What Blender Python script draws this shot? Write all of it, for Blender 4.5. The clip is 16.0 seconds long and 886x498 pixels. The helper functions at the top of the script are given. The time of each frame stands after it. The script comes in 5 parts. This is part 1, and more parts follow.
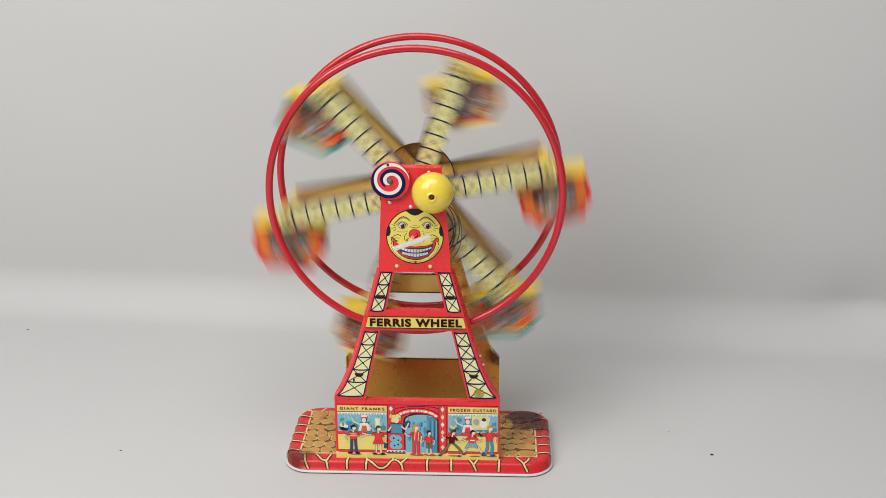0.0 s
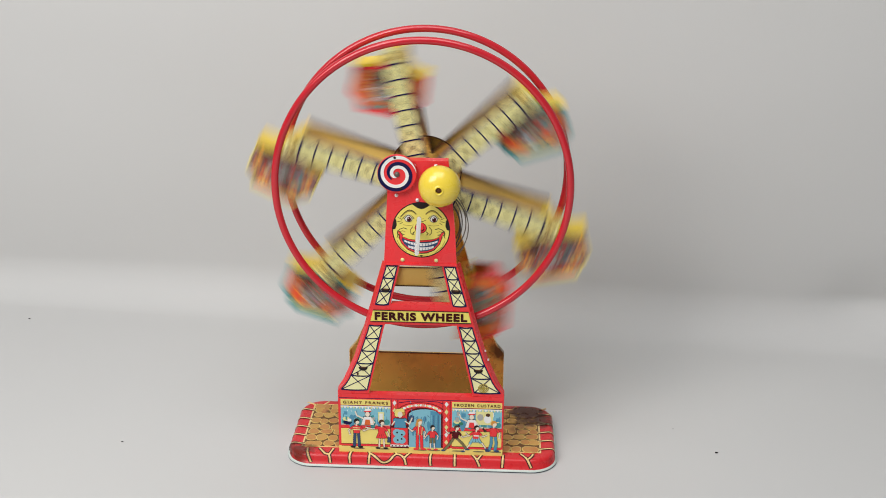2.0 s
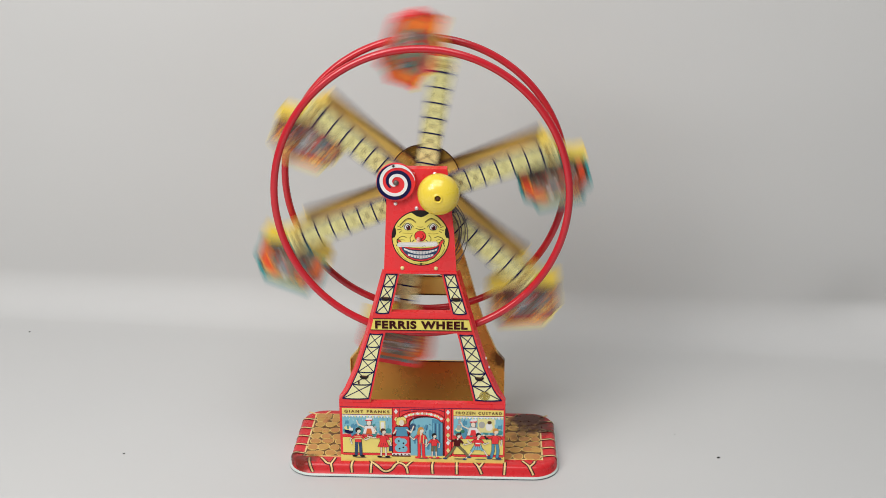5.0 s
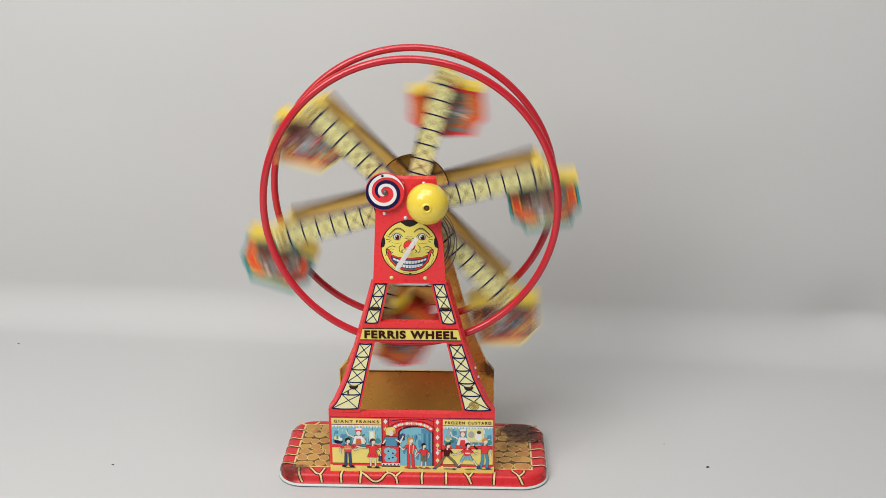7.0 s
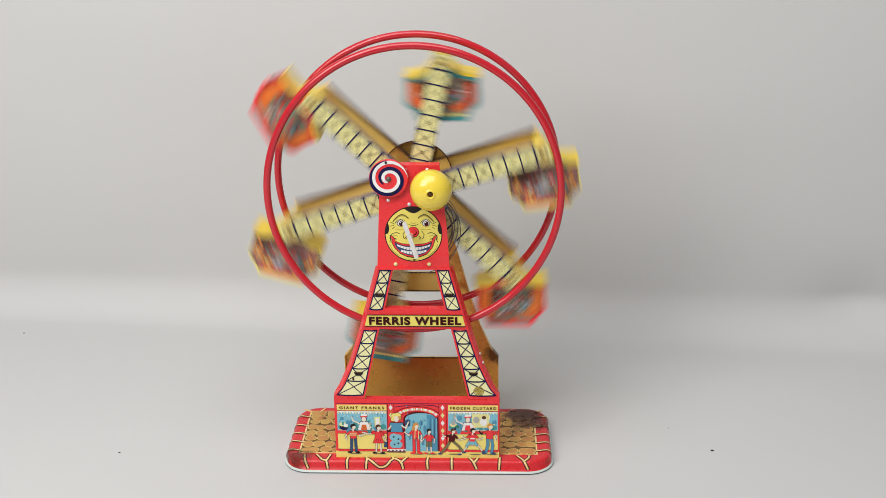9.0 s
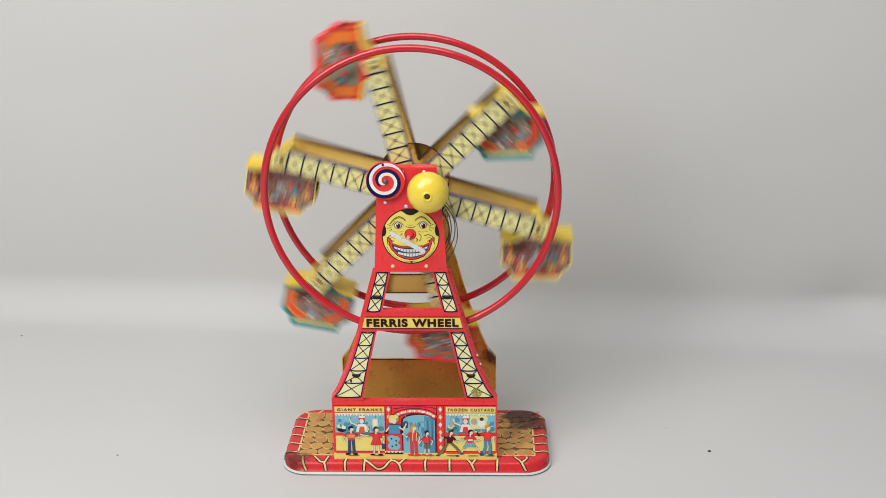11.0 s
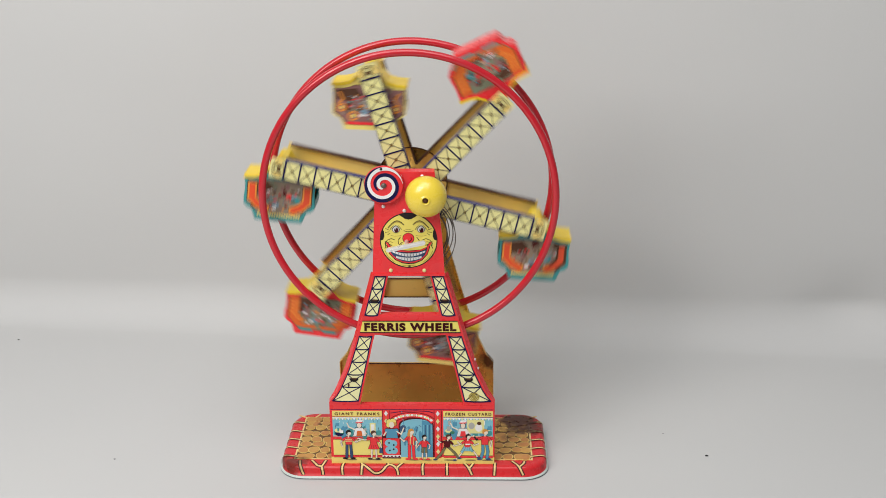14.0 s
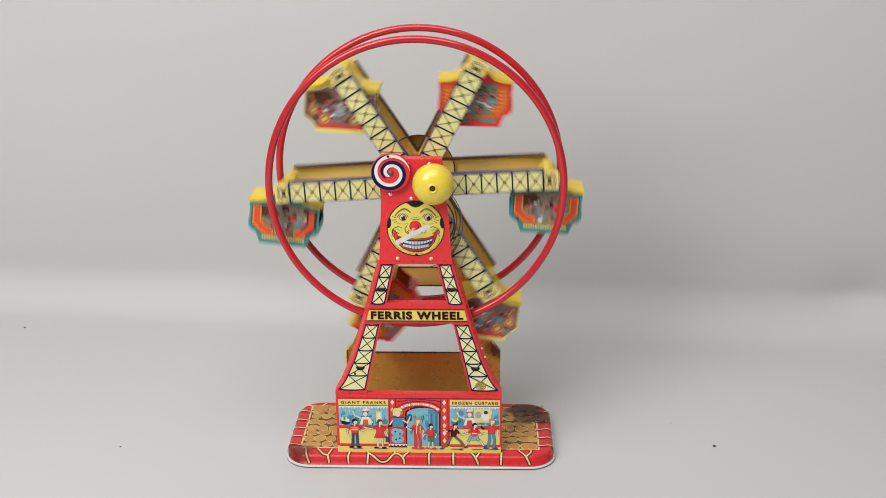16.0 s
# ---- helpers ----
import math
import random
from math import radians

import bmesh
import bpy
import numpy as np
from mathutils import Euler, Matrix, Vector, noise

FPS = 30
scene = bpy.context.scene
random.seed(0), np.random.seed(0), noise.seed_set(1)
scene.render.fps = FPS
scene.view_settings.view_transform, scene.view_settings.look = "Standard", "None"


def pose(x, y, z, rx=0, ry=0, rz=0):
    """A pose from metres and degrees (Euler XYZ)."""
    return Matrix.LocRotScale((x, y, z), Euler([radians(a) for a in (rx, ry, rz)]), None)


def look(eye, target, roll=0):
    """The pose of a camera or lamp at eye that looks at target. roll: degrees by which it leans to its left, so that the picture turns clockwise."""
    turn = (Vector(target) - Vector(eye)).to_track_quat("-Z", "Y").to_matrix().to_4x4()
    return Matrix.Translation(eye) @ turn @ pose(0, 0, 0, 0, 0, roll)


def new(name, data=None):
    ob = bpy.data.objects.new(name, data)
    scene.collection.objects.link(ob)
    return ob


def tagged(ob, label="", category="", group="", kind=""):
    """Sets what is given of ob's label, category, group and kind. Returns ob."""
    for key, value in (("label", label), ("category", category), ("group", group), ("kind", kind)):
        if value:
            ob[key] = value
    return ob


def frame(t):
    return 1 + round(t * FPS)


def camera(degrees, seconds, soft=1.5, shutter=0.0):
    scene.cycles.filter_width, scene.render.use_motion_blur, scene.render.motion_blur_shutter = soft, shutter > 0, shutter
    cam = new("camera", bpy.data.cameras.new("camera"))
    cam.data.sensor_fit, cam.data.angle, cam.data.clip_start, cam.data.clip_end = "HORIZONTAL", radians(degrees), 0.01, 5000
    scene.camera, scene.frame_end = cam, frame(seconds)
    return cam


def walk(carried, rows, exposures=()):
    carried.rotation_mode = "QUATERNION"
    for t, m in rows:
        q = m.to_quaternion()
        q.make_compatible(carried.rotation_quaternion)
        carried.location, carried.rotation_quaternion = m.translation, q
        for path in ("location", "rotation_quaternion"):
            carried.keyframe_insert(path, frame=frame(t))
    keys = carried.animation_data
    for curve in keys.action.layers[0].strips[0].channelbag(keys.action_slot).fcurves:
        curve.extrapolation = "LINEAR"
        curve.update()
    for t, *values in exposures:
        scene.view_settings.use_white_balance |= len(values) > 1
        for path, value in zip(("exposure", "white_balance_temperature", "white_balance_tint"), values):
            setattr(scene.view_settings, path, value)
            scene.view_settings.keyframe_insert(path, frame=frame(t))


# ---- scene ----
PATH = [
    (0.0, (0.0717, -1.0366, 0.5922), (70.540, -0.238, 2.562)),
    (0.5, (0.0712, -1.0350, 0.5925), (70.574, 0.027, 2.539)),
    (1.0, (0.0686, -1.0317, 0.5906), (70.747, 0.336, 2.402)),
    (1.5, (0.0662, -1.0300, 0.5910), (70.879, 0.573, 2.399)),
    (2.0, (0.0657, -1.0295, 0.5907), (70.203, 0.419, 2.550)),
    (2.5, (0.0629, -1.0301, 0.5914), (70.328, -0.108, 2.599)),
    (3.0, (0.0608, -1.0304, 0.5912), (70.500, -0.035, 2.406)),
    (3.5, (0.0594, -1.0308, 0.5915), (70.574, 0.050, 2.355)),
    (4.0, (0.0614, -1.0319, 0.5927), (70.707, -0.120, 2.334)),
    (6.3, (0.0666, -1.0308, 0.5835), (70.654, -0.200, 2.515)),
    (6.5, (0.0670, -1.0317, 0.5842), (71.013, -0.269, 2.185)),
    (7.0, (0.0667, -1.0348, 0.5852), (71.380, -0.157, 2.035)),
    (7.5, (0.0684, -1.0379, 0.5868), (71.448, -0.426, 2.012)),
    (8.0, (0.0671, -1.0387, 0.5853), (71.018, -0.585, 2.296)),
    (8.5, (0.0655, -1.0362, 0.5844), (70.805, -0.659, 2.201)),
    (9.0, (0.0655, -1.0375, 0.5850), (70.789, -0.635, 2.158)),
    (11.5, (0.0657, -1.0388, 0.5874), (70.780, -0.796, 2.012)),
    (12.0, (0.0653, -1.0396, 0.5867), (70.863, -0.830, 2.065)),
    (12.5, (0.0637, -1.0396, 0.5873), (70.852, -0.838, 2.019)),
    (13.0, (0.0635, -1.0375, 0.5852), (70.944, -0.705, 1.935)),
    (13.5, (0.0637, -1.0380, 0.5859), (70.934, -0.720, 1.915)),
    (14.0, (0.0640, -1.0396, 0.5867), (71.026, -0.612, 1.824)),
    (14.5, (0.0649, -1.0400, 0.5865), (71.057, -0.740, 1.660)),
    (15.0, (0.0645, -1.0402, 0.5854), (71.068, -0.653, 1.971)),
    (15.5, (0.0640, -1.0377, 0.5831), (70.792, -0.598, 2.084)),
    (16.0, (0.0639, -1.0353, 0.5821), (70.631, -0.534, 2.183)),
]

cam = camera(39.7, 16.0, soft=0.9, shutter=0.8)
walk(cam, [(t, pose(*eye, tilt, 0, turn) @ pose(0, 0, 0, 0, 0, lean)) for t, eye, (tilt, lean, turn) in PATH],
     exposures=[(0, 0.0), (6.5, 0.02), (8.0, 0.05), (9.0, 0.09), (11.5, 0.03), (12.5, 0.0), (16, 0.0)])

# ---- light ----
world = bpy.data.worlds.new("studio")
scene.world = world
world.use_nodes = True
world.node_tree.nodes["Background"].inputs[0].default_value = (0.93, 0.97, 1.0, 1)
world.node_tree.nodes["Background"].inputs[1].default_value = 0.14


def area_lamp(name, eye, target, size, watts, colour):
    data = bpy.data.lights.new(name, "AREA")
    data.shape, data.size, data.size_y, data.energy, data.color = "RECTANGLE", size[0], size[1], watts, colour
    ob = new(name, data)
    ob.matrix_world = look(eye, target)
    return ob


area_lamp("softbox_key", (-0.95, -1.25, 1.35), (-0.15, 0.0, 0.10), (0.95, 0.95), 20.0, (1.0, 0.972, 0.94))
area_lamp("ceiling_panel", (-0.15, -0.72, 1.72), (-0.05, -0.15, 0), (1.3, 1.3), 20.0, (0.98, 0.99, 1.0))


# ---- materials ----
def mix_node(nt, fac, a, b):
    n = nt.nodes.new("ShaderNodeMix")
    n.data_type = "RGBA"
    if isinstance(fac, (int, float)):
        n.inputs[0].default_value = fac
    else:
        nt.links.new(fac, n.inputs[0])
    for sock, v in ((n.inputs[6], a), (n.inputs[7], b)):
        if isinstance(v, tuple):
            sock.default_value = (*v, 1)
        else:
            nt.links.new(v, sock)
    return n.outputs[2]


def noise_fac(nt, scale, lo, hi, detail=4.0):
    tc = nt.nodes.new("ShaderNodeTexCoord")
    n = nt.nodes.new("ShaderNodeTexNoise")
    n.inputs["Scale"].default_value, n.inputs["Detail"].default_value = scale, detail
    nt.links.new(tc.outputs["Object"], n.inputs["Vector"])
    r = nt.nodes.new("ShaderNodeMapRange")
    r.inputs[1].default_value, r.inputs[2].default_value = lo, hi
    nt.links.new(n.outputs[0], r.inputs[0])
    return r.outputs[0]


def paint(name, rgb, rough=0.35, metal=0.0, wear=0.25, dirt=(0.16, 0.10, 0.05), scale=60.0, coat=0.0):
    """Enamelled tin: a base colour with slow fading, fine dirt and an uneven gloss."""
    m = bpy.data.materials.new(name)
    m.use_nodes = True
    nt = m.node_tree
    b = nt.nodes["Principled BSDF"]
    pale = tuple(min(1, c * 0.88 + 0.012) for c in rgb)
    c = mix_node(nt, noise_fac(nt, scale, 0.35, 0.75), rgb, pale)
    spots = noise_fac(nt, scale * 6, 0.66, 0.78, 6)
    s = nt.nodes.new("ShaderNodeMath")
    s.operation = "MULTIPLY"
    s.inputs[1].default_value = wear
    nt.links.new(spots, s.inputs[0])
    c = mix_node(nt, s.outputs[0], c, dirt)
    nt.links.new(c, b.inputs["Base Color"])
    r = nt.nodes.new("ShaderNodeMapRange")
    r.inputs[3].default_value, r.inputs[4].default_value = rough * 0.8, rough * 1.3
    nt.links.new(noise_fac(nt, scale * 2, 0.3, 0.7), r.inputs[0])
    nt.links.new(r.outputs[0], b.inputs["Roughness"])
    b.inputs["Metallic"].default_value = metal
    b.inputs["Specular IOR Level"].default_value = 0.5 if metal or coat else 0.32
    b.inputs["Coat Weight"].default_value = coat
    bump = nt.nodes.new("ShaderNodeBump")
    bump.inputs["Strength"].default_value, bump.inputs["Distance"].default_value = 0.08, 0.0006
    nt.links.new(noise_fac(nt, scale * 3, 0.2, 0.8), bump.inputs["Height"])
    nt.links.new(bump.outputs[0], b.inputs["Normal"])
    return m


RED = paint("red_enamel", (0.86, 0.036, 0.042), 0.28, wear=0.08)
RINGRED = paint("ring_red_enamel", (0.56, 0.010, 0.022), 0.2, wear=0.08, coat=0.3)
CREAM = paint("cream_litho", (0.80, 0.74, 0.32), 0.36, wear=0.15)
GOLD = paint("gold_lacquer", (0.93, 0.67, 0.18), 0.36, metal=0.06, wear=0.3, scale=25)
OLDGOLD = paint("tarnished_gold_lacquer", (0.90, 0.57, 0.13), 0.27, metal=0.50, wear=0.5, dirt=(0.10, 0.045, 0.012), scale=32)
FLANGE = paint("blue_flange_enamel", (0.035, 0.035, 0.17), 0.45, wear=0.1)
NAVY = paint("navy_litho", (0.009, 0.009, 0.062), 0.4, wear=0.05)
BLACK = paint("black_litho", (0.02, 0.016, 0.016), 0.4, wear=0.0)
ROOFYELLOW = paint("roof_yellow_enamel", (0.86, 0.62, 0.03), 0.34, wear=0.12)
AMBER = paint("amber_litho", (0.84, 0.30, 0.045), 0.36, wear=0.15)
YELLOW = paint("yellow_litho", (0.90, 0.74, 0.20), 0.35, wear=0.2)
BELLY = paint("bell_yellow_enamel", (0.90, 0.67, 0.06), 0.27, wear=0.10, coat=0.5)
WHITE = paint("white_litho", (0.86, 0.85, 0.83), 0.35, wear=0.1)
TEAL = paint("teal_litho", (0.05, 0.30, 0.30), 0.35, wear=0.2)
BLUE = paint("sky_blue_litho", (0.22, 0.52, 0.63), 0.35, wear=0.15)
ORANGE = paint("orange_litho", (0.72, 0.13, 0.02), 0.35, wear=0.2)
BROWN = paint("brown_litho", (0.10, 0.045, 0.025), 0.4, wear=0.2)
SIGNDARK = paint("dark_sign_red_litho", (0.045, 0.004, 0.005), 0.4, wear=0.05)
MAROON = paint("maroon_litho", (0.10, 0.006, 0.010), 0.38, wear=0.05)
OLIVE = paint("dark_gold_litho", (0.16, 0.10, 0.02), 0.36, wear=0.5)
FACEYELLOW = paint("face_yellow_litho", (0.86, 0.73, 0.15), 0.33, wear=0.06)
DARKSTEEL = paint("dark_spring_steel", (0.16, 0.14, 0.12), 0.4, metal=0.6, wear=0.3)
STEEL = paint("nickel_plate", (0.90, 0.88, 0.85), 0.3, metal=0.55, wear=0.2)
RIM = paint("pale_green_rim", (0.64, 0.72, 0.67), 0.35, wear=0.3)
GREY = paint("grey_litho", (0.42, 0.41, 0.38), 0.4, wear=0.3)
GREEN = paint("green_litho", (0.03, 0.20, 0.12), 0.4, wear=0.1)
PINK = paint("pink_litho", (0.75, 0.42, 0.28), 0.4, wear=0.1)
BASERED = paint("base_red_enamel", (0.68, 0.026, 0.032), 0.28, wear=0.3)
BASEDARK = paint("dark_red_outline_litho", (0.06, 0.008, 0.008), 0.38, wear=0.05)
MORTAR = paint("mortar_yellow_litho", (0.86, 0.63, 0.27), 0.36, wear=0.12)
COBBLE = paint("cobble_gold_litho", (0.62, 0.37, 0.09), 0.34, wear=0.5, scale=110)
COBBLEEDGE = paint("cobble_edge_litho", (0.74, 0.54, 0.16), 0.36, wear=0.3)
COBBLEDARK = paint("cobble_dark_litho", (0.16, 0.07, 0.018), 0.38, wear=0.3)
OCHRE = paint("olive_shade_litho", (0.40, 0.30, 0.05), 0.36, wear=0.1)
PALECREAM = paint("pale_cream_litho", (0.88, 0.84, 0.44), 0.36, wear=0.12)
LATTICE = paint("dull_lattice_litho", (0.13, 0.11, 0.075), 0.4, wear=0.1)
SKIN = paint("flesh_litho", (0.86, 0.74, 0.60), 0.4, wear=0.1)
KHAKI = paint("khaki_litho", (0.20, 0.17, 0.08), 0.4, wear=0.1)
DENIM = paint("denim_litho", (0.03, 0.07, 0.16), 0.4, wear=0.1)
DEEPBLUE = paint("deep_blue_litho", (0.08, 0.29, 0.44), 0.38, wear=0.1)
GINGER = paint("ginger_litho", (0.66, 0.30, 0.06), 0.4, wear=0.1)
TAUPE = paint("taupe_litho", (0.30, 0.235, 0.165), 0.4, wear=0.2)
MAUVE = paint("mauve_litho", (0.27, 0.13, 0.12), 0.4, wear=0.2)
SAGE = paint("sage_litho", (0.21, 0.235, 0.15), 0.4, wear=0.2)
DULLBLUE = paint("dull_blue_litho", (0.20, 0.33, 0.42), 0.4, wear=0.1)
VERMILION = paint("vermilion_litho", (0.80, 0.085, 0.025), 0.35, wear=0.15)

for ink in (BLACK, NAVY, BROWN, MAROON, SIGNDARK):
    ink.node_tree.nodes["Principled BSDF"].inputs["Specular IOR Level"].default_value = 0.08


def brown_patches(m, spots):
    """Blends in dark brown at (x, y, z, radius, strength); on the base, rust that has eaten through the print."""
    nt = m.node_tree
    b = nt.nodes["Principled BSDF"]
    c = b.inputs["Base Color"].links[0].from_socket
    tc = nt.nodes.new("ShaderNodeTexCoord")
    rough = noise_fac(nt, 160, 0.3, 0.7, 6)
    for x, y, z, r, k in spots:
        d = nt.nodes.new("ShaderNodeVectorMath")
        d.operation = "DISTANCE"
        d.inputs[1].default_value = (x, y, z)
        nt.links.new(tc.outputs["Object"], d.inputs[0])
        q = nt.nodes.new("ShaderNodeMapRange")
        q.inputs[1].default_value, q.inputs[2].default_value, q.inputs[3].default_value, q.inputs[4].default_value = r * 0.1, r, 1.0, -0.35
        q.clamp = False
        nt.links.new(d.outputs["Value"], q.inputs[0])
        a = nt.nodes.new("ShaderNodeMath")
        a.operation, a.use_clamp = "MULTIPLY_ADD", True
        a.inputs[1].default_value = 0.6
        nt.links.new(rough, a.inputs[0])
        nt.links.new(q.outputs[0], a.inputs[2])
        e = nt.nodes.new("ShaderNodeMapRange")
        e.inputs[1].default_value, e.inputs[2].default_value, e.inputs[4].default_value = 0.25, 0.9, k
        nt.links.new(a.outputs[0], e.inputs[0])
        c = mix_node(nt, e.outputs[0], c, (0.07, 0.022, 0.012))
    nt.links.new(c, b.inputs["Base Color"])


def vary(m, rgb, amount):
    """Shifts each object's colour a little towards rgb."""
    nt = m.node_tree
    b = nt.nodes["Principled BSDF"]
    c = b.inputs["Base Color"].links[0].from_socket
    info, k = nt.nodes.new("ShaderNodeObjectInfo"), nt.nodes.new("ShaderNodeMath")
    k.operation = "MULTIPLY"
    k.inputs[1].default_value = amount
    nt.links.new(info.outputs["Random"], k.inputs[0])
    nt.links.new(mix_node(nt, k.outputs[0], c, rgb), b.inputs["Base Color"])


vary(COBBLE, (0.50, 0.19, 0.06), 0.8)
SPOTS = [(0.104, 0.088, 0.013, 0.034, 1.0), (0.098, 0.066, 0.013, 0.016, 0.7), (0.118, 0.072, 0.013, 0.022, 0.8), (0.0905, 0.052, 0.013, 0.010, 0.4),
         (-0.116, 0.000, 0.012, 0.019, 0.8), (-0.128, 0.010, 0.008, 0.014, 0.7), (-0.0985, 0.078, 0.013, 0.005, 0.7), (-0.105, 0.004, 0.013, 0.010, 0.4), (0.126, 0.001, 0.006, 0.008, 0.4)]
# darker brown at the rear frame's edges, right leg and middle
brown_patches(OLDGOLD, [(0.074, 0.0953, 0.078, 0.016, 0.85), (0.071, 0.0953, 0.106, 0.013, 0.5), (-0.070, 0.0953, 0.112, 0.012, 0.5), (0.060, 0.0953, 0.150, 0.022, 0.55), (0.052, 0.0953, 0.185, 0.022, 0.55), (0.018, 0.0953, 0.108, 0.020, 0.25), (-0.020, 0.0953, 0.072, 0.024, 0.2)])
for painted in (BASERED, MORTAR, COBBLE, COBBLEEDGE, COBBLEDARK, BASEDARK):
    brown_patches(painted, SPOTS)


def paper_material():
    m = bpy.data.materials.new("grey_backdrop_paper")
    m.use_nodes = True
    nt = m.node_tree
    b = nt.nodes["Principled BSDF"]
    c = mix_node(nt, noise_fac(nt, 2.2, 0.3, 0.7, 2), (0.60, 0.595, 0.585), (0.575, 0.572, 0.57))
    c = mix_node(nt, noise_fac(nt, 700, 0.3, 0.7, 3), c, (0.59, 0.585, 0.57))
    nt.links.new(c, b.inputs["Base Color"])
    b.inputs["Roughness"].default_value = 0.75
    bump = nt.nodes.new("ShaderNodeBump")
    bump.inputs["Strength"].default_value, bump.inputs["Distance"].default_value = 0.1, 0.004
    nt.links.new(noise_fac(nt, 5, 0.2, 0.8, 2), bump.inputs["Height"])
    nt.links.new(bump.outputs[0], b.inputs["Normal"])
    return m


PAPER = paper_material()


# ---- mesh helpers ----
def part(name, bm, mats, parent=None, label=""):
    me = bpy.data.meshes.new(name)
    bm.normal_update()
    bm.to_mesh(me)
    bm.free()
    for m in (mats if isinstance(mats, (list, tuple)) else [mats]):
        me.materials.append(m)
    ob = new(name, me)
    ob.parent = parent
    if label:
        ob["label"] = label
    return ob


LAYER = [0]


def slab(bm, pts, y0, y1, mi=0):
    """A plate with outline pts (x, z), from y0 (front) to y1 (back); each lies a hair above the last."""
    LAYER[0] = (LAYER[0] + 1) % 80
    y0 -= 2e-6 * LAYER[0]
    area = sum(a[0] * b[1] - b[0] * a[1] for a, b in zip(pts, pts[1:] + pts[:1]))
    if area < 0:
        pts = pts[::-1]
    f = [bm.verts.new((x, y0, z)) for x, z in pts]
    k = [bm.verts.new((x, y1, z)) for x, z in pts]
    n = len(pts)
    faces = [bm.faces.new(f), bm.faces.new(k[::-1])]
    for i in range(n):
        j = (i + 1) % n
        faces.append(bm.faces.new((f[j], f[i], k[i], k[j])))
    for q in faces:
        q.material_index = mi
    return faces


def rect(x0, z0, x1, z1):
    return [(x0, z0), (x1, z0), (x1, z1), (x0, z1)]


def ellipse(cx, cz, rx, rz, n=24, a0=0, a1=360):
    full = a1 - a0 >= 360
    k = n if full else n + 1
    return [(cx + rx * math.cos(radians(a0 + (a1 - a0) * i / n)), cz + rz * math.sin(radians(a0 + (a1 - a0) * i / n))) for i in range(k)]


def stroke(bm, pts, w, y0, y1, mi=0, closed=False):
    """A printed line of width w through pts, as a thin raised strip."""
    n = len(pts)
    for i in range(n if closed else n - 1):
        a, b = Vector(pts[i]), Vector(pts[(i + 1) % n])
        d = b - a
        if d.length < 1e-7:
            continue
        d.normalize()
        s = Vector((-d.y, d.x)) * w / 2
        e = d * w * 0.3
        slab(bm, [tuple(a - s - e), tuple(b - s + e), tuple(b + s + e), tuple(a + s - e)], y0, y1, mi)


def press(bm, y, k):
    """Flattens printed layers towards the sheet at y."""
    for v in bm.verts:
        v.co.y = y + (v.co.y - y) * k


def ring_tube(bm, radius, y, z, r, n=96, k=12, mi=0):
    rows = []
    for i in range(n):
        a = 2 * math.pi * i / n
        rows.append([bm.verts.new(((radius + r * math.cos(b)) * math.sin(a), y + r * math.sin(b), z + (radius + r * math.cos(b)) * math.cos(a)))
                     for b in (2 * math.pi * j / k for j in range(k))])
    for i in range(n):
        for j in range(k):
            q = bm.faces.new((rows[i][j], rows[(i + 1) % n][j], rows[(i + 1) % n][(j + 1) % k], rows[i][(j + 1) % k]))
            q.smooth, q.material_index = True, mi


def lathe(bm, prof, cx, cz, n=40, mi=0):
    """Turns prof (radius, y) about the y axis through (cx, cz)."""
    rows = []
    for r, y in prof:
        rows.append([bm.verts.new((cx + r * math.cos(2 * math.pi * i / n), y, cz + r * math.sin(2 * math.pi * i / n))) for i in range(n)])
    for a, b in zip(rows, rows[1:]):
        for i in range(n):
            q = bm.faces.new((a[i], a[(i + 1) % n], b[(i + 1) % n], b[i]))
            q.smooth, q.material_index = True, mi
    bmesh.ops.recalc_face_normals(bm, faces=bm.faces)


